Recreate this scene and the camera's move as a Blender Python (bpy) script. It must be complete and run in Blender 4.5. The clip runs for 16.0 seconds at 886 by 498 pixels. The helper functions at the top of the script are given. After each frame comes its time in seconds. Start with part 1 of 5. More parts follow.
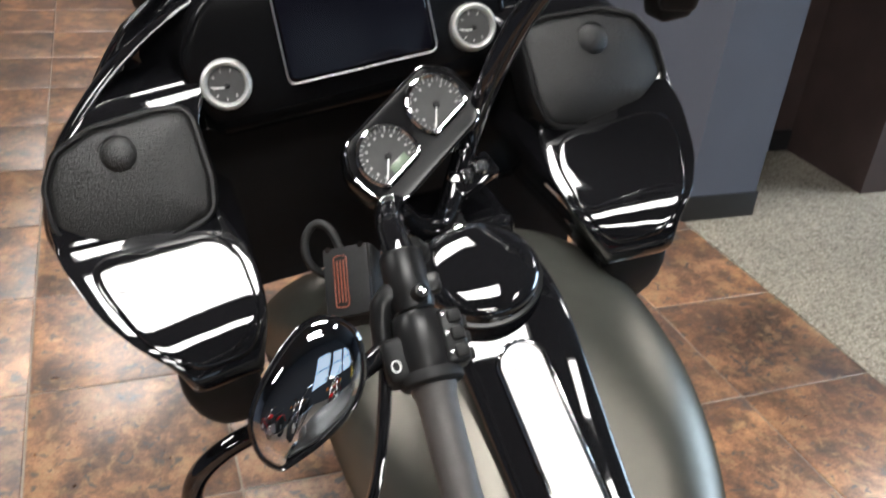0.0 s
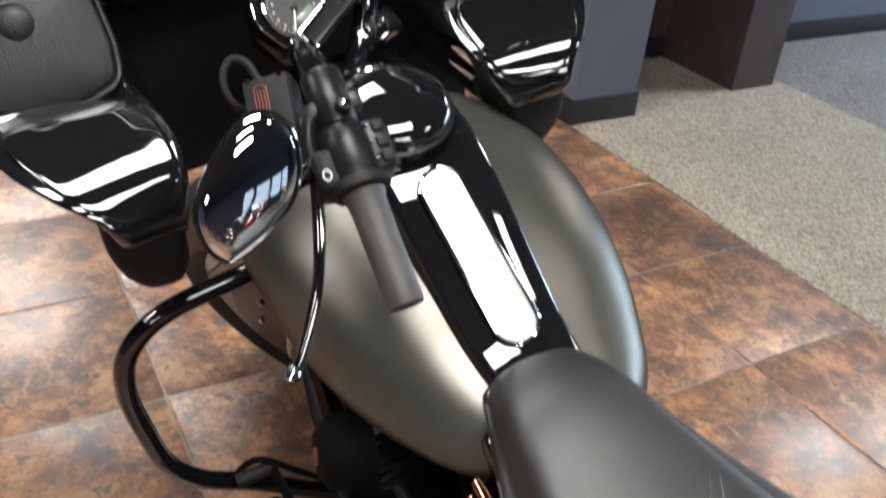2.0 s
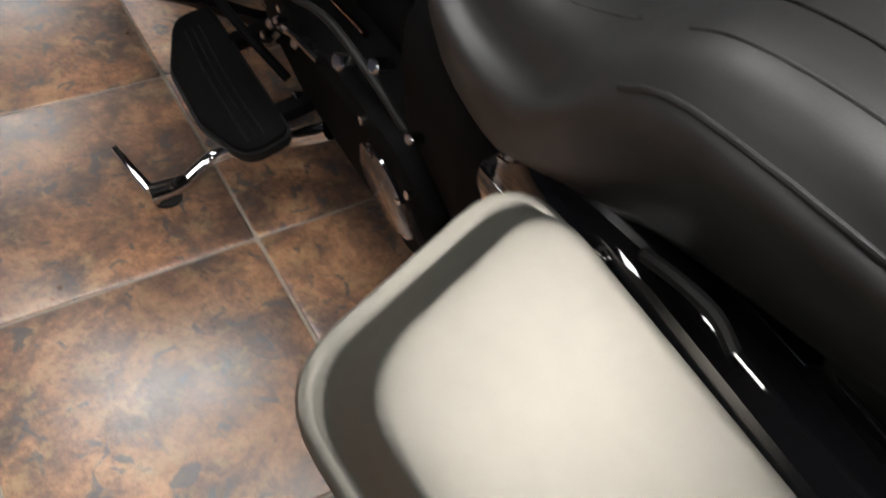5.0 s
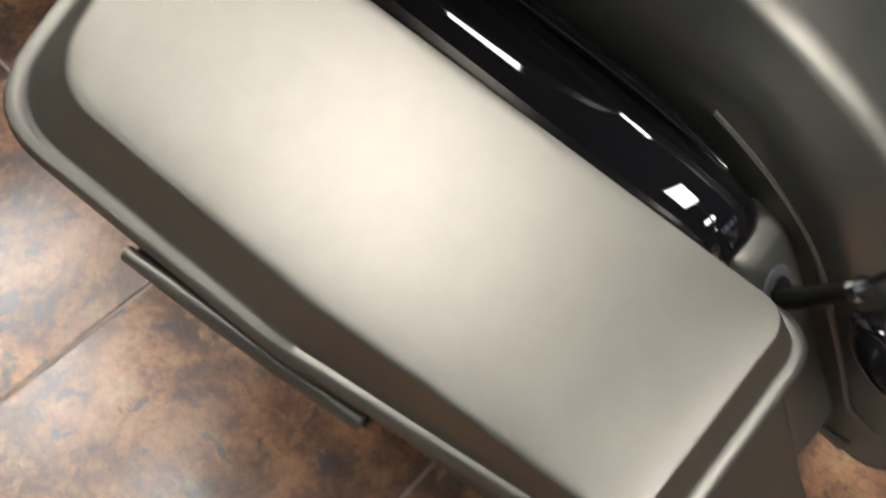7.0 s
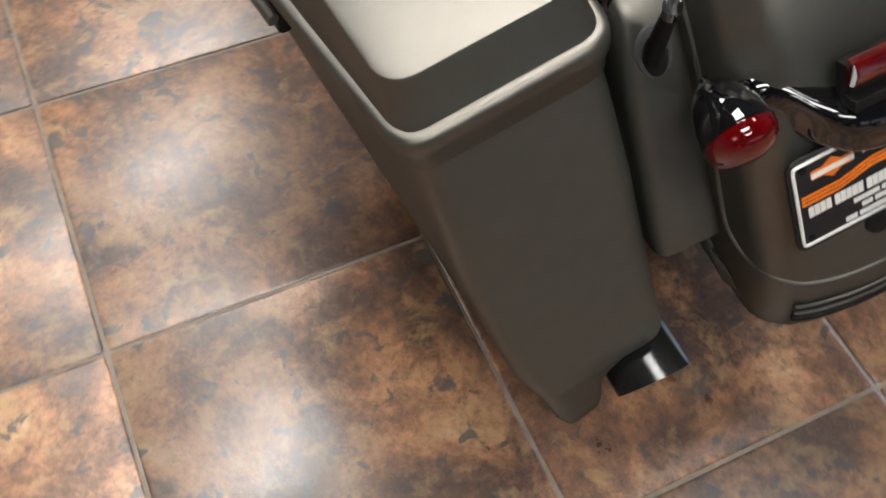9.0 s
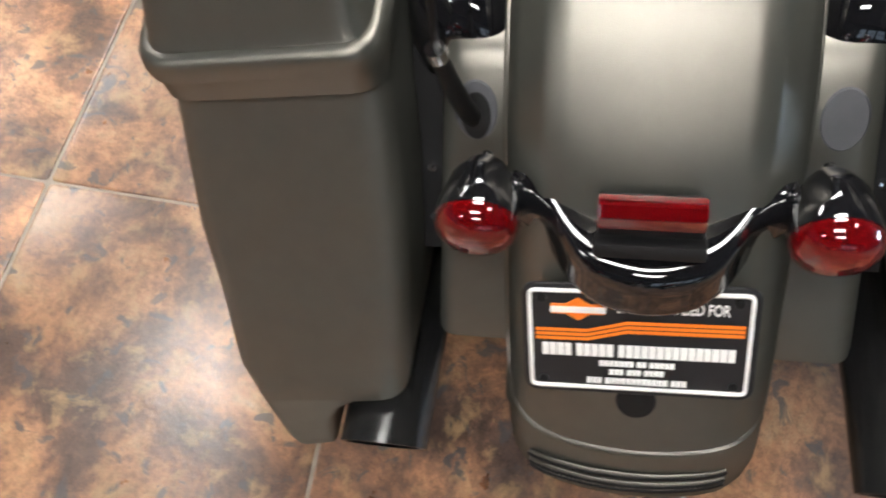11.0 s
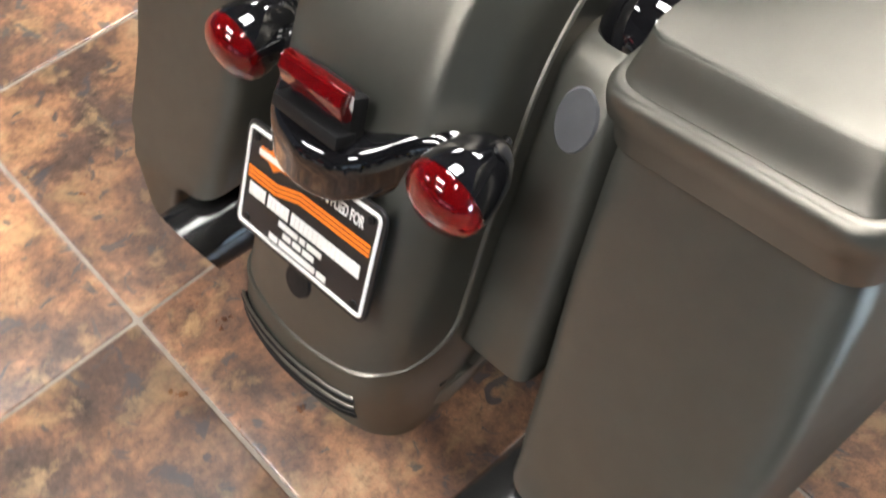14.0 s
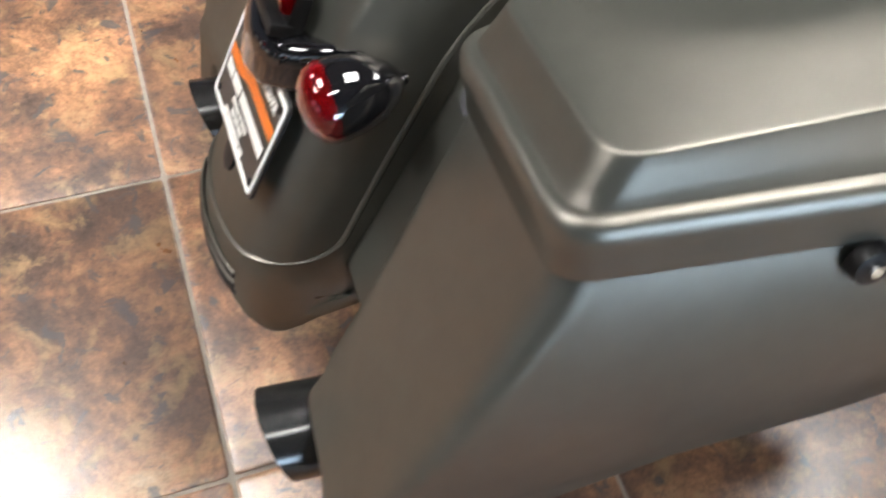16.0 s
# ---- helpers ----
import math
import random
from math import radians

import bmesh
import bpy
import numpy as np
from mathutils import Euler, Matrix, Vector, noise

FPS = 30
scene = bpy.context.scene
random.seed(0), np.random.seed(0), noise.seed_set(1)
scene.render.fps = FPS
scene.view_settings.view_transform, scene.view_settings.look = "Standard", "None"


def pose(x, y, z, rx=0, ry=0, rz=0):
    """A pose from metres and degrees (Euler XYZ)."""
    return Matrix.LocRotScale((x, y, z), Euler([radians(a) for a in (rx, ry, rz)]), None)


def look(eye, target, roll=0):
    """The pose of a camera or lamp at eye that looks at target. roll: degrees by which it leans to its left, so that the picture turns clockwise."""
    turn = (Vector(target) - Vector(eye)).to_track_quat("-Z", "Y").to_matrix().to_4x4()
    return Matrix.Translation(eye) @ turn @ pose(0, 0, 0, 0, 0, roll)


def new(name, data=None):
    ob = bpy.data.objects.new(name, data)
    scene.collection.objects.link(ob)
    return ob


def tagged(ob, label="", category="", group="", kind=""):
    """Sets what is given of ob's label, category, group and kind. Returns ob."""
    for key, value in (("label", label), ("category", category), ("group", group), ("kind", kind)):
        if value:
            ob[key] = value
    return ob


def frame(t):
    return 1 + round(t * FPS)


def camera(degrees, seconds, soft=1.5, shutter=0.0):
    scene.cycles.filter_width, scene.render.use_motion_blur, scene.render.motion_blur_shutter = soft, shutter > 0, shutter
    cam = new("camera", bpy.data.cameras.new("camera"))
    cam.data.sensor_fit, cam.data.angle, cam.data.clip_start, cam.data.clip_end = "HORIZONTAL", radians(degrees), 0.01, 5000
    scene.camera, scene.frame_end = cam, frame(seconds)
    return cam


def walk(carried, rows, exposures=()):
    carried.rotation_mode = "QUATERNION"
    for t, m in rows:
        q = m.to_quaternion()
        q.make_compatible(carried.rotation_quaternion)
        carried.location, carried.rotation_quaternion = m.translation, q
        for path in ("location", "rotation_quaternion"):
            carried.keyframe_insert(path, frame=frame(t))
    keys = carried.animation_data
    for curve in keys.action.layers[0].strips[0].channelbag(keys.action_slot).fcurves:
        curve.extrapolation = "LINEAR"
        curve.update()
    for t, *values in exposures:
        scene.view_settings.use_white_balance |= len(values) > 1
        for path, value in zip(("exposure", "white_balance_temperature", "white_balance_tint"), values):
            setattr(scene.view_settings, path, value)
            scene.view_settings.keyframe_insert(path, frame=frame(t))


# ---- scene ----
cam = camera(54.0, 16.0, 1.8, 0.5)
PATH = [
    (0, (-0.19, 0.824, 1.467), (0.487, 2.436, 0.496), 5.7),
    (0.5, (-0.188, 0.781, 1.477), (0.555, 2.425, 0.614), 5.6),
    (1, (-0.203, 0.759, 1.436), (0.602, 2.376, 0.576), 5.0),
    (1.5, (-0.235, 0.745, 1.404), (0.614, 2.293, 0.464), 4.9),
    (2, (-0.259, 0.728, 1.364), (0.626, 2.186, 0.32), 5.3),
    (2.5, (-0.288, 0.739, 1.291), (0.605, 2.088, 0.115), 5.8),
    (3, (-0.319, 0.753, 1.229), (0.517, 2.039, -0.053), 6.0),
    (3.2, (-0.326, 0.747, 1.207), (0.478, 2.021, -0.108), 6.3),
    (5.3, (-0.306, 0.421, 1.099), (0.497, 1.414, -0.44), 8.9),
    (5.5, (-0.288, 0.397, 1.097), (0.517, 1.356, -0.463), 7.7),
    (6, (-0.28, 0.345, 1.095), (0.558, 1.224, -0.495), 6.1),
    (6.5, (-0.301, 0.315, 1.081), (0.597, 1.052, -0.547), 7.1),
    (7, (-0.317, 0.27, 1.077), (0.549, 0.891, -0.615), 7.3),
    (7.5, (-0.338, 0.185, 1.062), (0.511, 0.758, -0.656), 8.9),
    (8, (-0.346, 0.046, 1.059), (0.418, 0.71, -0.666), 6.8),
    (8.2, (-0.348, 0.001, 1.063), (0.376, 0.707, -0.663), 6.1),
    (10.5, (0.002, -0.247, 1.076), (0.038, 0.832, -0.608), 7.4),
    (11, (0.113, -0.21, 1.054), (0.116, 0.853, -0.64), 9.2),
    (11.5, (0.196, -0.179, 1.046), (0.11, 0.808, -0.692), 9.6),
    (12, (0.312, -0.209, 1.062), (0.07, 0.741, -0.681), 7.8),
    (12.5, (0.43, -0.241, 1.079), (0.071, 0.709, -0.645), 7.4),
    (13, (0.486, -0.213, 1.063), (0.059, 0.726, -0.651), 8.3),
    (13.5, (0.533, -0.124, 1.058), (-0.029, 0.722, -0.665), 5.4),
    (14, (0.591, -0.099, 1.06), (-0.054, 0.671, -0.669), 6.5),
    (14.5, (0.689, -0.107, 1.059), (-0.041, 0.577, -0.673), 9.3),
    (15, (0.77, -0.111, 1.05), (-0.039, 0.486, -0.68), 10.9),
    (15.5, (0.812, -0.058, 1.07), (-0.059, 0.469, -0.652), 10.5),
    (16, (0.785, 0.046, 1.075), (-0.11, 0.538, -0.644), 11.3),
]
EXPOSURES = [(0, -0.45), (1.5, -0.32), (2.5, -0.5), (3.2, -0.55), (5.3, -0.92), (6, -0.76), (7, -0.68), (8.2, -0.8), (10.3, -0.48), (12, 0.12), (14, 0.08), (16, 0.12)]
walk(cam, [(t, look(eye, target, roll)) for t, eye, target, roll in PATH], EXPOSURES)

# ---- light of the showroom ----
world = bpy.data.worlds.new("showroom_world")
scene.world = world
world.use_nodes = True
world.node_tree.nodes["Background"].inputs[0].default_value = (0.55, 0.6, 0.7, 1)
world.node_tree.nodes["Background"].inputs[1].default_value = 0.05

# ---- materials ----
def material(name, color, rough=0.5, metal=0.0, spread=0.0, scale=20.0, bump=0.0, bump_scale=200.0, rough_spread=0.0, coat=0.0, spec=0.5):
    """A principled surface whose colour, gloss and relief vary with noise at two scales."""
    m = bpy.data.materials.new(name)
    m.use_nodes = True
    n, l = m.node_tree.nodes, m.node_tree.links
    p = n["Principled BSDF"]
    p.inputs["Base Color"].default_value = (*color, 1)
    p.inputs["Roughness"].default_value = rough
    p.inputs["Metallic"].default_value = metal
    p.inputs["Coat Weight"].default_value = coat
    p.inputs["Coat Roughness"].default_value = 0.03
    p.inputs["Specular IOR Level"].default_value = spec
    co = n.new("ShaderNodeTexCoord")
    if spread or rough_spread:
        t = n.new("ShaderNodeTexNoise")
        t.inputs["Scale"].default_value, t.inputs["Detail"].default_value = scale, 6
        l.new(co.outputs["Object"], t.inputs["Vector"])
        if spread:
            r = n.new("ShaderNodeValToRGB")
            r.color_ramp.elements[0].position, r.color_ramp.elements[1].position = 0.3, 0.7
            r.color_ramp.elements[0].color = (*[c * (1 - spread) for c in color], 1)
            r.color_ramp.elements[1].color = (*[min(1, c * (1 + spread)) for c in color], 1)
            l.new(t.outputs["Fac"], r.inputs["Fac"])
            l.new(r.outputs["Color"], p.inputs["Base Color"])
        if rough_spread:
            mr = n.new("ShaderNodeMapRange")
            mr.inputs["To Min"].default_value, mr.inputs["To Max"].default_value = max(0, rough - rough_spread), rough + rough_spread
            l.new(t.outputs["Fac"], mr.inputs["Value"])
            l.new(mr.outputs["Result"], p.inputs["Roughness"])
    if bump:
        b, t2 = n.new("ShaderNodeBump"), n.new("ShaderNodeTexNoise")
        t2.inputs["Scale"].default_value, t2.inputs["Detail"].default_value = bump_scale, 4
        b.inputs["Strength"].default_value, b.inputs["Distance"].default_value = bump, 0.002
        l.new(co.outputs["Object"], t2.inputs["Vector"])
        l.new(t2.outputs["Fac"], b.inputs["Height"])
        l.new(b.outputs["Normal"], p.inputs["Normal"])
    return m


def glowing(name, color, strength):
    m = bpy.data.materials.new(name)
    m.use_nodes = True
    p = m.node_tree.nodes["Principled BSDF"]
    p.inputs["Base Color"].default_value = (*color, 1)
    p.inputs["Emission Color"].default_value = (*color, 1)
    p.inputs["Emission Strength"].default_value = strength
    return m


def tile_material():
    """Glazed slate-look tile: rust, ochre and tan clouds with dark blue-grey specks, different on each tile."""
    m = bpy.data.materials.new("slate_tile")
    m.use_nodes = True
    n, l = m.node_tree.nodes, m.node_tree.links
    p = n["Principled BSDF"]
    co, info = n.new("ShaderNodeTexCoord"), n.new("ShaderNodeObjectInfo")
    shift = n.new("ShaderNodeVectorMath")
    shift.operation = "MULTIPLY_ADD"
    shift.inputs[1].default_value = (60, 37, 23)
    l.new(info.outputs["Random"], shift.inputs[0])
    l.new(co.outputs["Object"], shift.inputs[2])

    def noise_node(scale, detail, rough=0.6, warp=0.0):
        t = n.new("ShaderNodeTexNoise")
        t.inputs["Scale"].default_value, t.inputs["Detail"].default_value = scale, detail
        t.inputs["Roughness"].default_value, t.inputs["Distortion"].default_value = rough, warp
        l.new(shift.outputs["Vector"], t.inputs["Vector"])
        return t

    def ramp(src, stops):
        r = n.new("ShaderNodeValToRGB")
        e = r.color_ramp.elements
        while len(e) < len(stops):
            e.new(0.5)
        for k, (pos, col) in zip(e, stops):
            k.position, k.color = pos, (*col, 1)
        l.new(src, r.inputs["Fac"])
        return r

    def mix(kind, fac, a, b):
        x = n.new("ShaderNodeMix")
        x.data_type, x.blend_type = "RGBA", kind
        if isinstance(fac, float):
            x.inputs["Factor"].default_value = fac
        else:
            l.new(fac, x.inputs["Factor"])
        l.new(a, x.inputs["A"])
        l.new(b, x.inputs["B"])
        return x.outputs["Result"]

    clouds = ramp(noise_node(8.0, 9, 0.7, 0.3).outputs["Fac"], [(0.32, (0.07, 0.047, 0.038)), (0.42, (0.14, 0.077, 0.05)), (0.5, (0.255, 0.118, 0.057)), (0.57, (0.43, 0.2, 0.078)), (0.65, (0.49, 0.29, 0.13)), (0.75, (0.48, 0.38, 0.25))])
    grain = ramp(noise_node(85.0, 8, 0.8).outputs["Fac"], [(0.36, (0.28, 0.27, 0.26)), (0.52, (1, 1, 1)), (0.68, (1.45, 1.35, 1.2))])
    base = mix("MULTIPLY", 0.6, clouds.outputs["Color"], grain.outputs["Color"])
    ochre = n.new("ShaderNodeRGB")
    ochre.outputs[0].default_value = (0.48, 0.3, 0.12, 1)
    base = mix("MIX", ramp(noise_node(22.0, 7, 0.65, 0.3).outputs["Fac"], [(0.53, (0, 0, 0)), (0.68, (0.75, 0.75, 0.75))]).outputs["Color"], base, ochre.outputs[0])
    specks = noise_node(27.0, 4, 0.55, 0.8)
    mask = ramp(specks.outputs["Fac"], [(0.585, (0, 0, 0)), (0.65, (0.82, 0.82, 0.82))])
    dark = n.new("ShaderNodeRGB")
    dark.outputs[0].default_value = (0.075, 0.079, 0.088, 1)
    base = mix("MIX", mask.outputs["Color"], base, dark.outputs[0])
    patch = ramp(noise_node(3.2, 3, 0.5).outputs["Fac"], [(0.36, (0.62, 0.62, 0.65)), (0.64, (1.12, 1.08, 1.02))])
    base = mix("MULTIPLY", 1.0, base, patch.outputs["Color"])
    tone = ramp(info.outputs["Random"], [(0.0, (0.75, 0.75, 0.78)), (1.0, (1.15, 1.1, 1.05))])
    base = mix("MULTIPLY", 1.0, base, tone.outputs["Color"])
    fade = n.new("ShaderNodeHueSaturation")
    fade.inputs["Saturation"].default_value, fade.inputs["Value"].default_value = 0.88, 1.04
    l.new(base, fade.inputs["Color"])
    l.new(fade.outputs["Color"], p.inputs["Base Color"])
    gloss = n.new("ShaderNodeMapRange")
    gloss.inputs["To Min"].default_value, gloss.inputs["To Max"].default_value = 0.23, 0.38
    l.new(noise_node(24.0, 5).outputs["Fac"], gloss.inputs["Value"])
    l.new(gloss.outputs["Result"], p.inputs["Roughness"])
    p.inputs["Specular IOR Level"].default_value = 0.9
    b = n.new("ShaderNodeBump")
    b.inputs["Strength"].default_value, b.inputs["Distance"].default_value = 0.5, 0.002
    l.new(noise_node(30.0, 6, 0.6).outputs["Fac"], b.inputs["Height"])
    l.new(b.outputs["Normal"], p.inputs["Normal"])
    return m


def carpet_material(name, a, b, scale):
    m = bpy.data.materials.new(name)
    m.use_nodes = True
    n, l = m.node_tree.nodes, m.node_tree.links
    p = n["Principled BSDF"]
    p.inputs["Roughness"].default_value = 0.95
    co, t = n.new("ShaderNodeTexCoord"), n.new("ShaderNodeTexVoronoi")
    t.inputs["Scale"].default_value = scale
    l.new(co.outputs["Object"], t.inputs["Vector"])
    r = n.new("ShaderNodeValToRGB")
    r.color_ramp.elements[0].color, r.color_ramp.elements[1].color = (*a, 1), (*b, 1)
    l.new(t.outputs["Color"], r.inputs["Fac"])
    big = n.new("ShaderNodeTexNoise")
    big.inputs["Scale"].default_value = 3.0
    l.new(co.outputs["Object"], big.inputs["Vector"])
    x = n.new("ShaderNodeMix")
    x.data_type, x.blend_type = "RGBA", "MULTIPLY"
    x.inputs["Factor"].default_value = 0.35
    l.new(r.outputs["Color"], x.inputs["A"])
    l.new(big.outputs["Fac"], x.inputs["B"])
    l.new(x.outputs["Result"], p.inputs["Base Color"])
    bp = n.new("ShaderNodeBump")
    bp.inputs["Strength"].default_value, bp.inputs["Distance"].default_value = 0.9, 0.006
    l.new(t.outputs["Distance"], bp.inputs["Height"])
    l.new(bp.outputs["Normal"], p.inputs["Normal"])
    return m


def denim_paint():
    """Matte metallic olive-grey paint: a soft metal-flake sheen over a thin diffuse ground, with faint mottling and orange-peel relief."""
    m = bpy.data.materials.new("matte_olive_grey_paint")
    m.use_nodes = True
    n, l = m.node_tree.nodes, m.node_tree.links
    n.remove(n["Principled BSDF"])
    co, t, t2 = n.new("ShaderNodeTexCoord"), n.new("ShaderNodeTexNoise"), n.new("ShaderNodeTexNoise")
    t.inputs["Scale"].default_value, t.inputs["Detail"].default_value = 45, 6
    t2.inputs["Scale"].default_value, t2.inputs["Detail"].default_value = 900, 3
    l.new(co.outputs["Object"], t.inputs["Vector"])
    l.new(co.outputs["Object"], t2.inputs["Vector"])
    b = n.new("ShaderNodeBump")
    b.inputs["Strength"].default_value, b.inputs["Distance"].default_value = 0.06, 0.002
    l.new(t2.outputs["Fac"], b.inputs["Height"])
    sheen, ground, add = n.new("ShaderNodeBsdfAnisotropic"), n.new("ShaderNodeBsdfDiffuse"), n.new("ShaderNodeAddShader")
    sheen.distribution = "BECKMANN"
    r = n.new("ShaderNodeValToRGB")
    r.color_ramp.elements[0].position, r.color_ramp.elements[1].position = 0.3, 0.7
    r.color_ramp.elements[0].color, r.color_ramp.elements[1].color = (0.117, 0.108, 0.0945, 1), (0.127, 0.117, 0.1025, 1)
    mr = n.new("ShaderNodeMapRange")
    mr.inputs["To Min"].default_value, mr.inputs["To Max"].default_value = 0.37, 0.415
    l.new(t.outputs["Fac"], r.inputs["Fac"])
    l.new(t.outputs["Fac"], mr.inputs["Value"])
    l.new(r.outputs["Color"], sheen.inputs["Color"])
    l.new(mr.outputs["Result"], sheen.inputs["Roughness"])
    ground.inputs["Color"].default_value = (0.036, 0.037, 0.0325, 1)
    for q in (sheen, ground):
        l.new(b.outputs["Normal"], q.inputs["Normal"])
    l.new(sheen.outputs[0], add.inputs[0])
    l.new(ground.outputs[0], add.inputs[1])
    l.new(add.outputs[0], n["Material Output"].inputs["Surface"])
    return m


DENIM = denim_paint()
GLOSS = material("gloss_black_paint", (0.006, 0.006, 0.007), 0.04, 0.0, coat=1.0, rough_spread=0.015, scale=8)
SATIN = material("satin_black_metal", (0.009, 0.009, 0.0095), 0.32, 0.0, 0.15, 30, 0.05, 500, 0.06, spec=0.25)
MATTE = material("black_plastic", (0.008, 0.008, 0.0085), 0.55, 0.0, 0.2, 40, 0.15, 400, 0.1, spec=0.22)
PIPE = material("satin_black_exhaust", (0.012, 0.012, 0.012), 0.2, 0.0, 0.1, 60, 0.0, 500, 0.03)
# near-black: the shade under tank and seat is put into this colour
VOID = material("black_darkened_for_shade", (0.004, 0.004, 0.0042), 0.7, 0.0, 0.2, 60, 0.3, 600, 0.05, spec=0.06)
EMBLEM = material("dull_orange_enamel", (0.2, 0.045, 0.018), 0.4)
RUBBER = material("black_rubber", (0.01, 0.01, 0.01), 0.6, 0.0, 0.15, 50, 0.2, 300, 0.08, spec=0.3)
GRIPRUB = material("grey_black_grip_rubber", (0.055, 0.05, 0.048), 0.5, 0.0, 0.12, 60, 0.2, 500, 0.06)
VINYL = material("black_vinyl", (0.018, 0.0175, 0.0175), 0.43, 0.0, 0.12, 30, 0.1, 700, 0.06)
CHROME = material("chrome", (0.85, 0.85, 0.86), 0.07, 1.0, rough_spread=0.03, scale=15)
BRIGHT = material("bright_satin_chrome", (0.9, 0.9, 0.9), 0.2, 1.0, rough_spread=0.05, scale=30)
SILVER = material("brushed_silver", (0.78, 0.78, 0.78), 0.3, 1.0, 0.06, 80, rough_spread=0.05)
MIRROR = material("mirror_glass", (0.82, 0.86, 0.9), 0.01, 1.0)
DASH = material("polished_black_dashboard", (0.004, 0.004, 0.0045), 0.2, spec=0.14, rough_spread=0.03)
RINGS = material("satin_silver_ring", (0.8, 0.8, 0.78), 0.5, 0.7, 0.05, 60)
DIAL = material("dial_face", (0.06, 0.06, 0.06), 0.65, 0.0, 0.1, 60, spec=0.15)
PRINT = material("grey_dial_print", (0.4, 0.4, 0.39), 0.6)
WHITE = material("white_print", (0.8, 0.8, 0.78), 0.5)
ORANGE = material("orange_print", (0.85, 0.2, 0.015), 0.45, 0.0, 0.05, 40)
PLATEBLACK = material("black_plate_card", (0.012, 0.012, 0.013), 0.35, 0.0, 0.2, 30)
GREENLCD = material("grey_green_display", (0.13, 0.17, 0.12), 0.25)
SCREEN = material("dark_display_glass", (0.004, 0.004, 0.007), 0.12, spec=0.2)
SMOKE = material("dark_smoked_windscreen", (0.01, 0.009, 0.009), 0.06, coat=1.0, rough_spread=0.02)
GRILLE = material("dark_speaker_mesh", (0.013, 0.013, 0.013), 0.3, 0.0, 0.1, 40, 1.0, 420, 0.05)
OVAL = material("dark_grey_rubber_plug", (0.07, 0.072, 0.08), 0.65, 0.0, 0.1, 50)
# copper colour stands in for rust tiles reflected in gloss black
FLOORGLEAM = material("rust_floor_reflection_copper", (0.4, 0.2, 0.12), 0.12, 1.0, 0.1, 20)
WALL = material("blue_grey_wall_paint", (0.098, 0.11, 0.143), 0.75, 0.0, 0.05, 4, 0.2, 60, 0.05)
# for the unseen south wall, darkened so the display reflects little
WALLDARK = material("wall_darkened_for_reflections", (0.035, 0.037, 0.045), 0.75, 0.0, 0.05, 4, 0.2, 60, 0.05)
BASE = material("black_vinyl_baseboard", (0.015, 0.016, 0.018), 0.45, 0.0, 0.15, 10)
BROWN = material("dark_brown_column_and_recess_shade", (0.06, 0.04, 0.037), 0.5, 0.0, 0.2, 6, 0.1, 50, 0.05)
CEIL = material("dark_ceiling_paint", (0.035, 0.036, 0.04), 0.9, 0.0, 0.05, 30, 0.3, 120)
GROUT = material("beige_grey_grout", (0.3, 0.26, 0.22), 0.85, 0.0, 0.15, 40, 0.3, 150)
LIGHT = glowing("ceiling_light_diffuser", (1.0, 0.985, 0.955), 44.0)
SKYGLOW = glowing("daylight_outside", (0.58, 0.78, 1.0), 28.0)
# south window glow, turned down to keep the display dark
SKYDIM = glowing("dimmed_daylight_outside", (0.66, 0.82, 1.0), 0.9)
TILE = tile_material()
CARPET = carpet_material("beige_loop_carpet", (0.22, 0.19, 0.145), (0.68, 0.62, 0.51), 130)
CARPET2 = carpet_material("grey_loop_carpet", (0.14, 0.14, 0.15), (0.42, 0.42, 0.44), 130)


def red_lens():
    m = material("red_lens", (0.2, 0.002, 0.004), 0.04, 0.0, coat=1.0)
    p = m.node_tree.nodes["Principled BSDF"]
    p.inputs["Transmission Weight"].default_value = 0.55
    p.inputs["IOR"].default_value = 1.45
    return m


RED = red_lens()
AMBER = material("amber_reflector", (0.9, 0.25, 0.02), 0.1, coat=1.0)

# ---- mesh helpers ----
def part(name, bm, mat, parent=None, label="", smooth=40, m=None):
    """Links a bmesh as one mesh object under a thing or a part."""
    bmesh.ops.remove_doubles(bm, verts=bm.verts, dist=1e-6)
    bmesh.ops.recalc_face_normals(bm, faces=bm.faces)
    data = bpy.data.meshes.new(name)
    bm.to_mesh(data)
    bm.free()
    data.polygons.foreach_set("use_smooth", [True] * len(data.polygons))
    data.set_sharp_from_angle(angle=radians(smooth))
    data.materials.append(mat)
    ob = new(name, data)
    if parent:
        ob.parent = parent
    if m is not None:
        ob.matrix_basis = m
    if label:
        ob["label"] = label
    return ob


def thing(name, label, category, group="", m=None, parent=None):
    ob = new(name)
    if m is not None:
        ob.matrix_basis = m
    if parent:
        ob.parent = parent
        if label:
            ob["label"] = label
        return ob
    return tagged(ob, label, category, group)


def loft(loops, closed=True, caps=True, bm=None):
    """A skin over loops of equally many points."""
    bm = bm or bmesh.new()
    rows = [[bm.verts.new(p) for p in loop] for loop in loops]
    n = len(rows[0])
    for a, b in zip(rows, rows[1:]):
        for i in range(n if closed else n - 1):
            j = (i + 1) % n
            bm.faces.new((a[i], a[j], b[j], b[i]))
    if caps and closed:
        bm.faces.new(rows[0][::-1])
        bm.faces.new(rows[-1])
    return bm


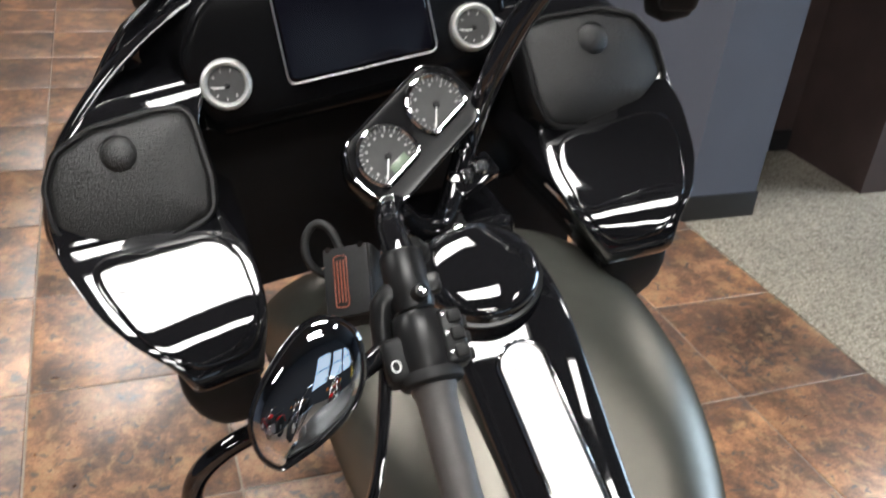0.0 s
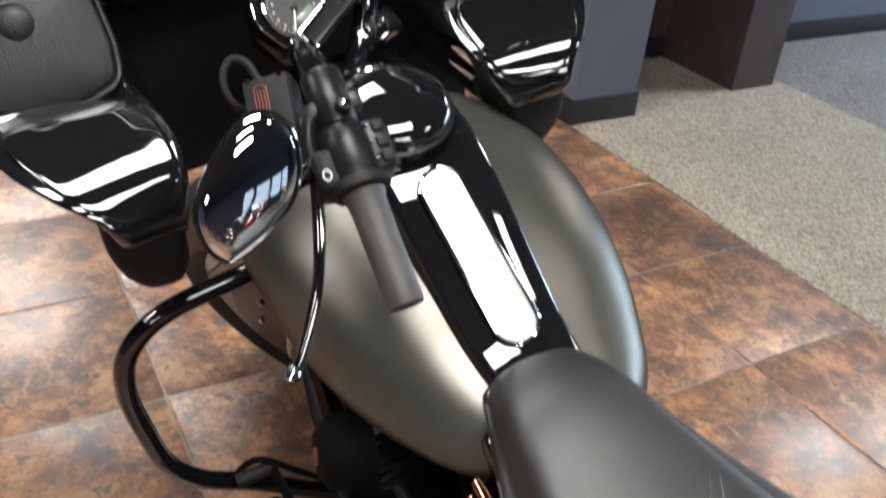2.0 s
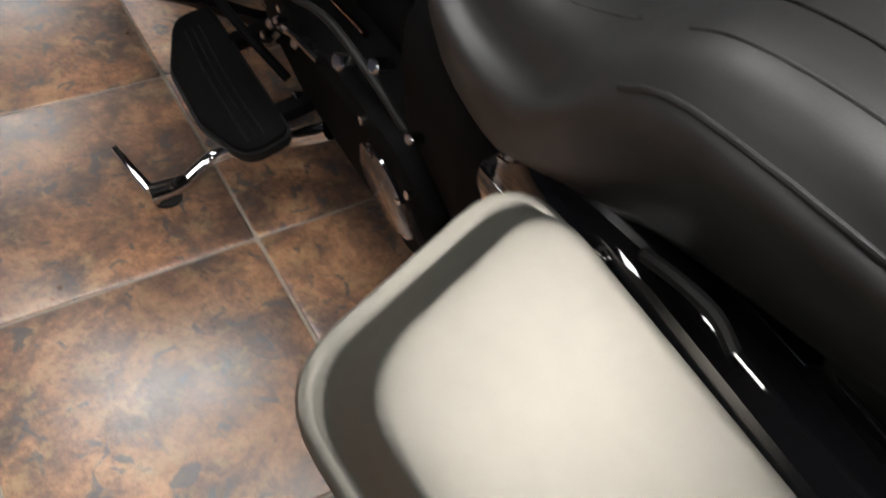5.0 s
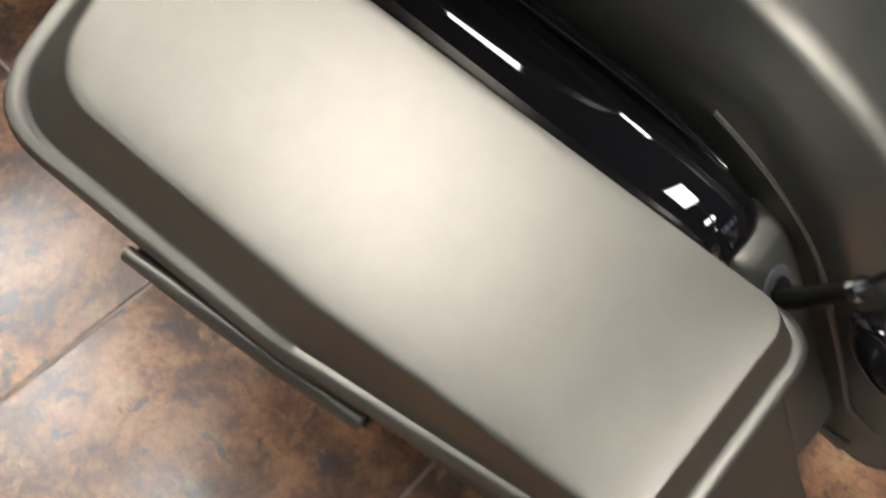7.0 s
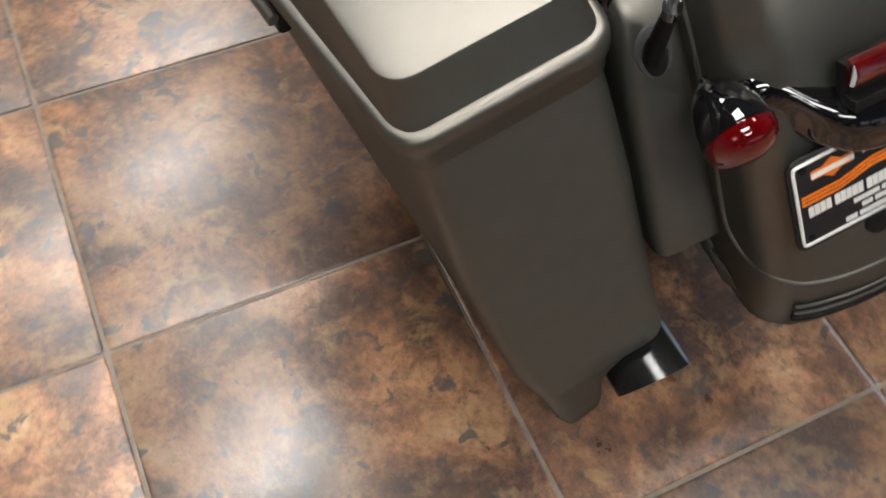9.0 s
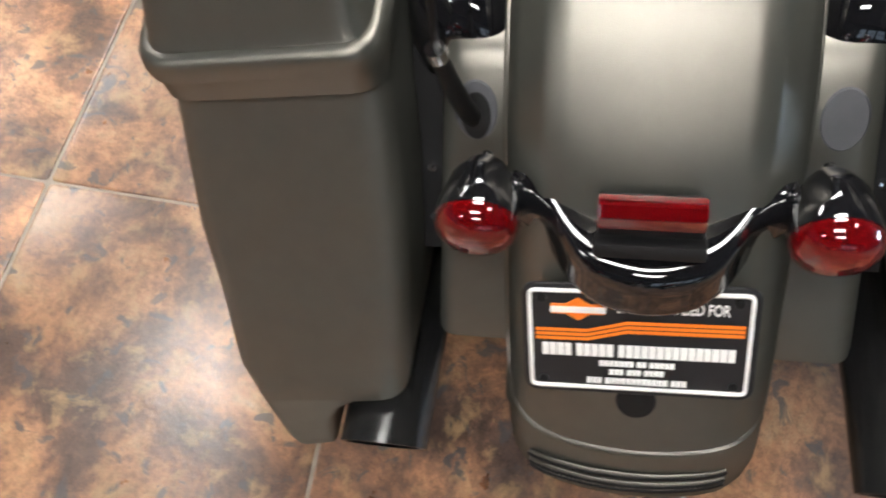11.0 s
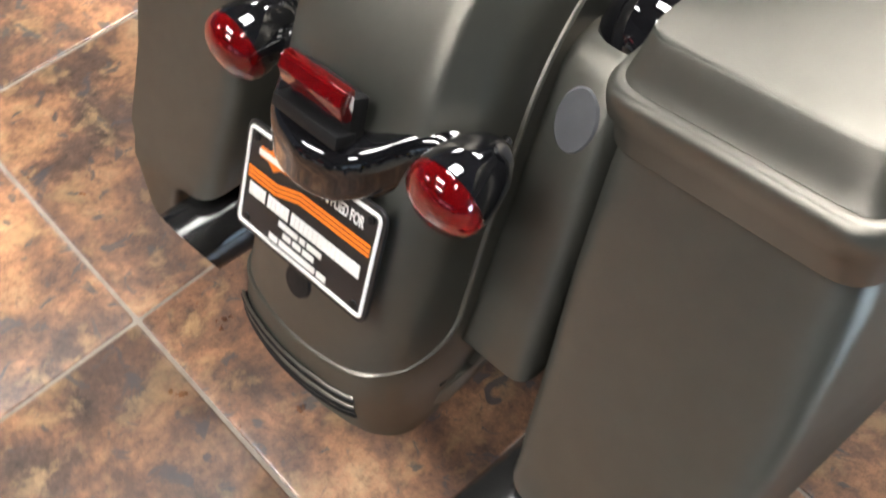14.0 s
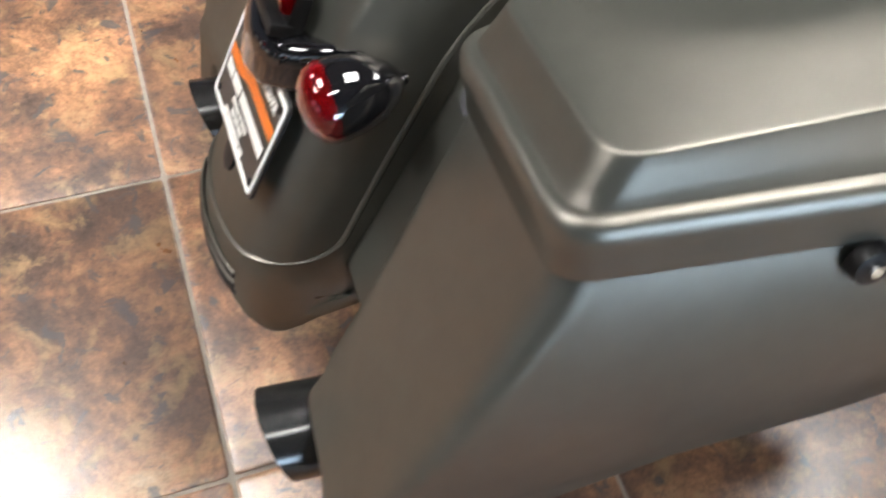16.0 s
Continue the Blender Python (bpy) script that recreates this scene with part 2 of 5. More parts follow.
def rounded(points, radii, steps=5):
    """A polygon's outline with its corners rounded; the same number of points for any polygon of as many corners."""
    out, n = [], len(points)
    for i, p in enumerate(points):
        p, a, b = Vector(p), Vector(points[i - 1]), Vector(points[(i + 1) % n])
        r = radii[i] if isinstance(radii, (list, tuple)) else radii
        u, v = (a - p), (b - p)
        half = u.angle(v) / 2
        d = min(r / max(math.tan(half), 1e-3), 0.48 * u.length, 0.48 * v.length)
        s, e = p + u.normalized() * d, p + v.normalized() * d
        for k in range(steps + 1):
            t = k / steps
            out.append((1 - t) ** 2 * s + 2 * t * (1 - t) * p + t * t * e)
    return out


def smoothed(points, per=8):
    """A Catmull-Rom line through points."""
    pts = [Vector(p) for p in points]
    pts = [2 * pts[0] - pts[1]] + pts + [2 * pts[-1] - pts[-2]]
    out = []
    for i in range(1, len(pts) - 2):
        a, b, c, d = pts[i - 1 : i + 3]
        for k in range(per):
            t = k / per
            out.append(0.5 * (2 * b + (c - a) * t + (2 * a - 5 * b + 4 * c - d) * t * t + (3 * b - a - 3 * c + d) * t**3))
    out.append(pts[-2])
    return out


def tube(points, radius, sides=14, per=8, bm=None, smooth_line=True, flat=1.0):
    """A round bar along points; radius may be one number or one for each point."""
    line = smoothed(points, per) if smooth_line else [Vector(p) for p in points]
    if isinstance(radius, (list, tuple)):
        radii = [radius[0] + 0] * 0
        for i in range(len(points) - 1):
            radii += [radius[i] + (radius[i + 1] - radius[i]) * k / per for k in range(per)]
        radii.append(radius[-1])
        if not smooth_line:
            radii = list(radius)
    else:
        radii = [radius] * len(line)
    loops, side = [], None
    for i, p in enumerate(line):
        d = (line[min(i + 1, len(line) - 1)] - line[max(i - 1, 0)]).normalized()
        if side is None:
            side = d.orthogonal().normalized()
        side = (side - d * side.dot(d)).normalized()
        up = d.cross(side)
        loops.append([p + radii[i] * (math.cos(a) * side + flat * math.sin(a) * up) for a in [2 * math.pi * k / sides for k in range(sides)]])
    return loft(loops, bm=bm)


def turned(profile, axis_at, axis_dir, sides=32, bm=None):
    """A solid of revolution: (radius, height) pairs along an axis."""
    d = Vector(axis_dir).normalized()
    s = d.orthogonal().normalized()
    u, o = d.cross(s), Vector(axis_at)
    return loft([[o + d * h + r * (math.cos(a) * s + math.sin(a) * u) for a in [2 * math.pi * k / sides for k in range(sides)]] for r, h in [(max(r, 1e-4), h) for r, h in profile]], bm=bm)


def block(size, at=(0, 0, 0), bevel=0.0, steps=2, bm=None, turn=None):
    """A box with bevelled edges."""
    b = bmesh.new()
    bmesh.ops.create_cube(b, size=1)
    bmesh.ops.scale(b, vec=size, verts=b.verts)
    if bevel:
        bmesh.ops.bevel(b, geom=b.edges[:], offset=bevel, segments=steps, affect="EDGES", profile=0.6)
    if turn is not None:
        bmesh.ops.transform(b, matrix=turn, verts=b.verts)
    bmesh.ops.translate(b, vec=at, verts=b.verts)
    if bm is None:
        return b
    data = bpy.data.meshes.new("tmp")
    b.to_mesh(data)
    b.free()
    bm.from_mesh(data)
    bpy.data.meshes.remove(data)
    return bm


def plate_on(outline, depth, to_world, bevel=0.0):
    """A flat outline (x, y pairs) given depth and a soft front edge; +z is its front."""
    rows = [[to_world @ Vector((p[0], p[1], z)) for p in o] for o, z in ((outline, -depth), (outline, -bevel), (shrunk(outline, bevel), 0.0))]
    return loft(rows)


def shrunk(outline, d):
    """The outline moved inwards by d."""
    pts, n = [Vector((p[0], p[1])) for p in outline], len(outline)
    area = sum(pts[i - 1].x * pts[i].y - pts[i].x * pts[i - 1].y for i in range(n))
    out = []
    for i in range(n):
        t = pts[(i + 1) % n] - pts[i - 1]
        nrm = Vector((-t.y, t.x)).normalized() * (1 if area > 0 else -1)
        out.append(pts[i] + nrm * d)
    return out


def facing(at, normal, up=(0, 0, 1)):
    """A pose whose +z looks along normal and whose +y is near up."""
    z = Vector(normal).normalized()
    x = Vector(up).cross(z).normalized()
    y = z.cross(x)
    return Matrix((( x.x, y.x, z.x, at[0]), (x.y, y.y, z.y, at[1]), (x.z, y.z, z.z, at[2]), (0, 0, 0, 1)))


def ring(points, radius, closed=True, sides=8, bm=None):
    """A thin bar round a closed outline in space."""
    pts = [Vector(p) for p in points]
    n, loops = len(pts), []
    for i, p in enumerate(pts):
        d = (pts[(i + 1) % n] - pts[i - 1]).normalized() if closed else (pts[min(i + 1, n - 1)] - pts[max(i - 1, 0)]).normalized()
        ref = Vector((0.31, 0.2, 0.93))
        s = d.cross(ref).normalized()
        u = d.cross(s)
        loops.append([p + radius * (math.cos(a) * s + math.sin(a) * u) for a in [2 * math.pi * k / sides for k in range(sides)]])
    if closed:
        loops.append(loops[0])
    return loft(loops, caps=not closed, bm=bm)


def text_part(name, words, size, mat, parent, m, squeeze=1.0, bold=0.0):
    """Raised print from the built-in font, as a mesh."""
    curve = bpy.data.curves.new(name, "FONT")
    curve.body, curve.size, curve.extrude, curve.offset = words, size, 0.0002, bold
    curve.align_x, curve.align_y = "CENTER", "CENTER"
    ob = bpy.data.objects.new(name + "_tmp", curve)
    data = bpy.data.meshes.new_from_object(ob)
    bpy.data.objects.remove(ob)
    data.transform(Matrix.Diagonal((squeeze, 1, 1, 1)))
    data.materials.clear()
    data.materials.append(mat)
    out = new(name, data)
    out.parent, out.matrix_basis = parent, m
    return out


def along(rows, per=3):
    """Rows of numbers, smoothly filled in between."""
    out = []
    for i in range(len(rows) - 1):
        a, b, c, d = rows[max(i - 1, 0)], rows[i], rows[i + 1], rows[min(i + 2, len(rows) - 1)]
        for k in range(per):
            t = k / per
            out.append(tuple(0.5 * (2 * q + (r - p) * t + (2 * p - 5 * q + 4 * r - u) * t * t + (3 * q - p - 3 * r + u) * t**3) for p, q, r, u in zip(a, b, c, d)))
    return out + [rows[-1]]



# ---- showroom structure ----
L = 0.46
floor = tagged(new("floor"), "rust-brown slate-look ceramic tile floor with pale grout", "floor", kind="structure")
bm = block((2 * 8 * L + 4 * L, 34 * L, 0.05), (-8 * L + 2 * L - 0.0, 9 * L, -0.0285))
part("grout_bed", bm, GROUT, floor)

carpet = tagged(part("carpet", block((1.3, 12.0, 0.03), (4 * L + 0.65, 0.0, -0.012), 0.004), CARPET), "beige loop-pile carpet beside the tiles", "carpet", kind="structure")
carpet_grey = tagged(part("carpet_grey", block((6.0, 12.0, 0.03), (4 * L + 1.3 + 3.0, 0.0, -0.013), 0.004), CARPET2), "grey loop-pile carpet", "carpet", kind="structure")


def wall_piece(name, x0, x1, y0, y1, z0, z1, mat, label, category="wall"):
    return tagged(part(name, block((x1 - x0, y1 - y0, z1 - z0), ((x0 + x1) / 2, (y0 + y1) / 2, (z0 + z1) / 2)), mat), label, category, kind="structure")


H = 3.0
wall_piece("wall_pier", 1.83, 2.15, 3.28, 4.6, 0.003, H, WALL, "blue-grey painted wall end with a black baseboard")
# the recess's shadow is painted in with the column's dark brown
wall_piece("wall_recess", 2.153, 2.8, 3.85, 4.6, 0.003, H, BROWN, "recess beside the wall end, its shadow put in as dark brown")
wall_piece("wall_column", 2.8, 3.06, 3.36, 4.6, 0.003, H, BROWN, "dark brown panelled column standing on the carpet", "column")
wall_piece("wall_back", 3.063, 9.0, 3.84, 4.6, 0.003, H, WALL, "blue-grey painted wall with a black baseboard")
def window_wall(tag, x0, x1, y0, y1, panes, z0, z1, inward):
    """A wall with a bank of daylight windows: sill and head pieces, posts between the panes, frames, glass and sky outside."""
    wall_piece("wall_" + tag, x0, x1, y0, y1, 0.0, z0, WALL, "grey painted showroom wall below a bank of windows")
    wall_piece("wall_" + tag + "_head", x0, x1, y0, y1, z1, H, WALL, "grey painted showroom wall above a bank of windows")
    edges = [y0] + [v for a, b in panes for v in (a, b)] + [y1]
    for k in range(0, len(edges), 2):
        wall_piece("wall_" + tag + "_post", x0, x1, edges[k], edges[k + 1], z0 + 0.001, z1 - 0.001, WALL, "grey painted wall between windows")
    for a, b in panes:
        w = tagged(new("window_" + tag), "tall daylight window pane in a dark frame", "window", kind="structure")
        bm = bmesh.new()
        for sy, sz, py, pz in ((0.05, z1 - z0, a + 0.025, (z0 + z1) / 2), (0.05, z1 - z0, b - 0.025, (z0 + z1) / 2), (b - a - 0.1, 0.05, (a + b) / 2, z0 + 0.025), (b - a - 0.1, 0.05, (a + b) / 2, z1 - 0.025)):
            block((0.08, sy, sz), ((x0 + x1) / 2, py, pz), bm=bm)
        part("window_frame", bm, SATIN, w)
        part("daylight", block((0.02, b - a, z1 - z0), ((x0 + x1) / 2 - inward * 0.11, (a + b) / 2, (z0 + z1) / 2)), SKYGLOW, w, "bright overcast daylight outside")


wall_piece("wall_west", -7.2, -7.0, -7.0, 11.2, 0.0, H, WALL, "grey painted showroom wall")
window_wall("east", 9.0, 9.2, -7.0, 4.6, [(-0.3, 1.5), (1.6, 3.4)], 0.8, 2.7, -1)
SX = [(0.6, 1.6), (1.7, 2.7), (2.8, 3.8), (3.9, 4.9)]
wall_piece("wall_south", -7.0, 9.0, -7.2, -7.0, 0.0, 0.9, WALLDARK, "grey painted showroom wall below a bank of windows")
wall_piece("wall_south_head", -7.0, 9.0, -7.2, -7.0, 2.3, H, WALLDARK, "grey painted showroom wall above a bank of windows")
cuts = [-7.0] + [v for pair in SX for v in pair] + [9.0]
for k in range(0, len(cuts), 2):
    wall_piece("wall_south_post", cuts[k], cuts[k + 1], -7.2, -7.0, 0.901, 2.299, WALLDARK, "grey painted wall between windows")
for a, b in SX:
    w = tagged(new("window_south"), "daylight window pane with a cross bar in a dark frame", "window", kind="structure")
    bm = bmesh.new()
    for sx, sz, px, pz in ((0.05, 1.4, a + 0.025, 1.6), (0.05, 1.4, b - 0.025, 1.6), (b - a - 0.1, 0.05, (a + b) / 2, 0.925), (b - a - 0.1, 0.05, (a + b) / 2, 2.275), (b - a - 0.1, 0.04, (a + b) / 2, 1.6)):
        block((sx, 0.08, sz), (px, -7.1, pz), bm=bm)
    part("window_frame", bm, SATIN, w)
    part("daylight", block((b - a, 0.02, 1.4), ((a + b) / 2, -7.21, 1.6)), SKYDIM, w, "bright overcast daylight outside")
wall_piece("wall_north", -7.0, 1.83, 11.0, 11.2, 0.0, H, WALL, "grey painted showroom wall")
wall_piece("wall_side", 1.832, 2.0, 4.602, 11.0, 0.0, H, WALL, "grey painted showroom wall")
baseboard = tagged(new("baseboard"), "black vinyl baseboard along the walls", "baseboard", kind="structure")
for x0, x1, y0, y1 in ((1.822, 2.158, 3.272, 3.279), (1.822, 1.829, 3.28, 4.6), (2.151, 2.158, 3.28, 3.85), (2.16, 2.8, 3.842, 3.849), (3.068, 9.0, 3.832, 3.839)):
    part("board", block((x1 - x0, y1 - y0, 0.105), ((x0 + x1) / 2, (y0 + y1) / 2, 0.056), 0.002), BASE, baseboard)
ceiling = tagged(part("ceiling", block((16.2, 18.4, 0.06), (1.0, 2.0, H + 0.032)), CEIL), "dark painted showroom ceiling", "ceiling", kind="structure")
tagged(part("slab", block((16.2, 18.4, 0.1), (1.0, 2.0, -0.115)), GROUT), "concrete slab below the floor finish", "slab", kind="structure")


def ceiling_light(x, y, w=1.2, d=0.6):
    t = thing("ceiling_light", "recessed fluorescent ceiling light panel, lit", "ceiling light", "ceiling lights", pose(x, y, H - 0.002))
    bm = bmesh.new()
    for sx, sy, px, py in ((w, 0.03, 0, d / 2 - 0.015), (w, 0.03, 0, 0.015 - d / 2), (0.03, d - 0.06, w / 2 - 0.015, 0), (0.03, d - 0.06, 0.015 - w / 2, 0)):
        block((sx, sy, 0.02), (px, py, -0.01), bm=bm)
    part("frame", bm, WHITE, t)
    part("diffuser", block((w - 0.06, d - 0.06, 0.008), (0, 0, -0.006)), LIGHT, t)
    return t


for lx, ly in [(-0.15, -2.9), (-0.4, -0.95), (-0.15, 1.12), (-0.2, 2.9), (-0.1, 6.8), (-0.1, 8.8), (-3.6, -2.9), (4.6, 2.9), (-2.9, 3.0)]:
    ceiling_light(lx, ly)
ceiling_light(1.25, 0.25, 0.3, 0.6)

# ---- the motorcycle, leaning on its side stand ----
LEAN, YAW = 12.5, -1.2
BIKE = pose(0.378, 0.1, 0, 0, 0, YAW) @ pose(0, 0, 0, 0, -LEAN, 0) @ Matrix.Translation((0, -0.1, 0))
bike = thing("motorcycle", "matte olive-grey and gloss black touring motorcycle leaning on its side stand", "motorcycle", m=BIKE)


def mirrored(points, s):
    return [(s * p[0], *p[1:]) for p in points]


# rear fender
CROWN = [(0.058, 0.255), (0.047, 0.277), (0.042, 0.31), (0.043, 0.336), (0.051, 0.362), (0.067, 0.394), (0.09, 0.44), (0.12, 0.494), (0.153, 0.55), (0.19, 0.61), (0.24, 0.665), (0.31, 0.715), (0.4, 0.748), (0.5, 0.755), (0.6, 0.745)]
SECTION = [(-0.113, -0.17), (-0.114, -0.11), (-0.113, -0.068), (-0.11, -0.046), (-0.105, -0.032), (-0.098, -0.0235), (-0.09, -0.0165), (-0.083, -0.0075), (-0.077, -0.0022), (-0.06, -0.001), (-0.03, -0.0003), (0, 0)]
ROUND = [-0.17, -0.12, -0.082, -0.056, -0.038, -0.027, -0.0195, -0.0145, -0.0115, -0.0065, -0.0016, 0]
ROUND = ROUND + ROUND[-2::-1]
SECTION = SECTION + [(-x, d) for x, d in SECTION[-2::-1]]
crown_line = smoothed([(0, y, z) for y, z in CROWN], 5)


def crown_frame(i):
    d = (crown_line[min(i + 1, len(crown_line) - 1)] - crown_line[max(i - 1, 0)]).normalized()
    return crown_line[i], Vector((0, -d.z, d.y))


def on_fender(i, k, lift=0.0):
    p, out = crown_frame(i)
    x, d = SECTION[k]
    t = min(1.0, max(0.0, (p.z - 0.42) / 0.24))
    d = d * t + ROUND[k] * (1 - t)
    return p + Vector((x, 0, 0)) + out * (d + lift)


rear_fender = part("rear_fender", loft([[on_fender(i, k) for k in range(len(SECTION))] for i in range(len(crown_line))], closed=False), DENIM, bike, "matte olive-grey rear fender with a raised bead", 50)
sol = rear_fender.modifiers.new("thickness", "SOLIDIFY")
sol.thickness, sol.offset = 0.006, -1
i_bead = min(range(len(crown_line)), key=lambda i: abs(crown_line[i].z - 0.365) + (0 if crown_line[i].y < 0.3 else 1))
last = len(SECTION) - 1
rise = [i for i in range(i_bead + 6, len(crown_line)) if crown_line[i].z < 0.735]
bead_line = [on_fender(i, 2, 0.001) for i in rise[::-1]] + [on_fender(i_bead + lift, k, 0.001) for k, lift in zip(range(3, last - 2), (3, 3, 2, 2, 1, 1, 0, 0, 0, 0, 0, 1, 1, 2, 2, 3, 3))] + [on_fender(i, last - 2, 0.001) for i in rise]
for _ in range(3):
    bead_line = [bead_line[0]] + [(a + 2 * b + c) / 4 for a, b, c in zip(bead_line, bead_line[1:], bead_line[2:])] + [bead_line[-1]]
part("bead", ring(smoothed(bead_line, 3), 0.0034, closed=False), DENIM, rear_fender)
for z in (0.339, 0.326, 0.313):
    i_s = min(range(len(crown_line)), key=lambda i: abs(crown_line[i].z - z))
    pts = [on_fender(i_s, k, 0.0005) + Vector((-0.004, 0, 0)) for k in range(7, 16)]
    part("vent_slot", tube(pts, 0.0034, 8, 2, flat=1.2), MATTE, rear_fender)
    part("vent_lip", ring([p + Vector((0, -0.0008, 0.005)) for p in pts], 0.0016, closed=False), DENIM, rear_fender)
part("tab", turned([(0.0, 0.004), (0.015, 0.003), (0.018, -0.004)], (0, 0.0795, 0.417), (0, -1, 0.5), 20), MATTE, rear_fender)

# filler panels beside the fender
for s in (-1, 1):
    loops = []
    for z, y, x1 in ((0.356, 0.162, 0.18), (0.36, 0.156, 0.183), (0.372, 0.161, 0.183), (0.42, 0.188, 0.18), (0.5, 0.231, 0.175), (0.55, 0.2575, 0.171), (0.585, 0.277, 0.168), (0.598, 0.292, 0.166), (0.602, 0.31, 0.164)):
        loops.append([(s * p.x, p.y, z) for p in rounded([(0.1, y), (x1, y), (x1, y + 0.06), (0.1, y + 0.06)], [0.004, 0.018, 0.01, 0.004], 4)])
    filler = part("filler_panel", loft(loops), DENIM, bike, "matte olive-grey panel between fender and saddlebag", 50)
    plug_at = Vector((s * 0.141, 0.2605, 0.5575))
    tilt = facing(plug_at, (0, -1, 0.53))
    oval = [(0.0185 * math.cos(a), 0.0265 * math.sin(a)) for a in [2 * math.pi * k / 28 for k in range(28)]]
    part("plug", plate_on(oval, 0.012, tilt, 0.002), OVAL, filler, "dark grey oval rubber plug")
    if s < 0:
        socket = [(0.012 * math.cos(a), 0.02 * math.sin(a) - 0.004) for a in [2 * math.pi * k / 20 for k in range(20)]]
        part("socket", plate_on(socket, 0.004, tilt @ Matrix.Translation((0, 0, 0.002)), 0.0005), MATTE, filler)

for s in (-1, 1):
    part("bag_support", loft([[(s * x, y, z) for y, z in ((0.228, 0.4), (0.31, 0.56), (0.34, 0.6), (0.78, 0.6), (0.78, 0.3), (0.32, 0.36))] for x in (0.178, 0.18, 0.2, 0.202)]), MATTE, bike, "black saddlebag support plate")
    for z in (0.43, 0.475):
        part("support_bolt", turned([(0.0, 0.006), (0.004, 0.0055), (0.0055, 0.0)], (s * 0.19, 0.2 + 0.5 * (z - 0.34), z), (0, -1, 0.5), 10), CHROME, bike)
antenna = thing("antenna", "", "", parent=bike)
part("mast_base", tube([(-0.144, 0.262, 0.545), (-0.15, 0.245, 0.59), (-0.154, 0.224, 0.655)], [0.0085, 0.0085, 0.0065], 12, 4), RUBBER, antenna)
part("collar", turned([(0.0, 0), (0.008, 0), (0.008, 0.012), (0.0, 0.012)], (-0.154, 0.224, 0.652), (-0.06, -0.2, 1), 12), CHROME, antenna)
part("mast", tube([(-0.154, 0.224, 0.66), (-0.14, 0.19, 0.80), (-0.12, 0.14, 0.98)], 0.003, 8, 4), MATTE, antenna)

# licence plate card
PLATE = facing((-0.0025, 0.1025, 0.4755), (0, -1, 0.53)) @ Matrix.Rotation(radians(2.2), 4, "Z")
plate = thing("dealer_plate", "black dealer plate card with white border and orange stripes", "", m=PLATE, parent=bike)
card = [p for p in rounded([(-0.088, -0.0505), (0.088, -0.0505), (0.088, 0.0505), (-0.088, 0.0505)], 0.012, 6)]
part("card", plate_on(card, 0.003, Matrix.Identity(4), 0.0006), PLATEBLACK, plate)
edge = [Vector((p.x, p.y, 0.0002)) for p in shrunk(card, 0.006)]
part("border", ring(edge, 0.0018), WHITE, plate)
for y0 in (0.0135, 0.0095, 0.0055):
    line = [(-0.078, y0 - 0.004), (-0.038, y0 - 0.004), (-0.008, y0 + 0.004), (0.078, y0 + 0.004)]
    bm = bmesh.new()
    top = [bm.verts.new((x, y + 0.0015, 0.0009)) for x, y in line]
    low = [bm.verts.new((x, y - 0.0015, 0.0009)) for x, y in line]
    for a in range(3):
        bm.faces.new((low[a], low[a + 1], top[a + 1], top[a]))
    part("stripe", bm, ORANGE, plate)
badge_shape = rounded([(-0.066, 0.033), (-0.066, 0.024), (-0.054, 0.024), (-0.045, 0.018), (-0.036, 0.024), (-0.024, 0.024), (-0.024, 0.033), (-0.036, 0.033), (-0.045, 0.039), (-0.054, 0.033)], 0.002, 2)
part("emblem", plate_on(badge_shape, 0.001, Matrix.Translation((0, 0, 0.0011)), 0.0002), ORANGE, plate, "orange emblem with a white band")
part("emblem_band", block((0.042, 0.0055, 0.0006), (-0.045, 0.0285, 0.0016), 0.0002), WHITE, plate)
text_part("print", "LICENSE APPLIED FOR", 0.0135, WHITE, plate, Matrix.Translation((0.025, 0.031, 0.0009)), 0.62, 0.0003)
for h, w, y, words in ((0.0115, 0.0052, -0.0085, (4, 5, 15)), (0.0052, 0.0034, -0.0205, (7, 2, 5)), (0.0052, 0.0034, -0.0285, (3, 3, 4)), (0.0056, 0.0036, -0.0372, (3, 12, 3))):
    total = sum(words) * w * 1.12 + (len(words) - 1) * w * 0.6
    x = -total / 2
    for count in words:
        bm = bmesh.new()
        for q in range(count):
            block((w, h, 0.0005), (x + w / 2, y, 0.0011), bm=bm)
            x += w * 1.12
        part("print_bar", bm, WHITE, plate)
        x += w * 0.6
for x in (-0.078, 0.078):
    for y in (-0.04, 0.04):
        part("screw", turned([(0.0, 0.002), (0.0035, 0.0015), (0.004, 0)], (x * 0.93, y * 0.95, 0), (0, 0, 1), 12), MATTE, plate)

# tail lamp bar and turn signals
tail = thing("tail_lamp", "slim red tail lamp", "", parent=bike)
TAIL = facing((0, 0.142, 0.585), (0, -1, 0.42))
part("housing", block((0.074, 0.04, 0.016), (0, -0.011, -0.011), 0.004), MATTE, tail, m=TAIL)
prism = [(0.0145, -0.004), (0.0145, 0.0045), (0.012, 0.0075), (0.001, 0.0095), (-0.001, 0.0085), (-0.012, 0.0055), (-0.0145, 0.002), (-0.0145, -0.004)]
part("lens", loft([[(x, 0.003 + 0.84 * y * k, z * k) for y, z in prism] for x, k in ((-0.0365, 0.93), (-0.035, 1.0), (0.035, 1.0), (0.0365, 0.93))]), RED, tail, "red lens folded along its middle", 20, m=TAIL)
part("top_trim", block((0.073, 0.0015, 0.008), (0, 0.0152, 0.001), 0.0005), RED, tail, m=TAIL)
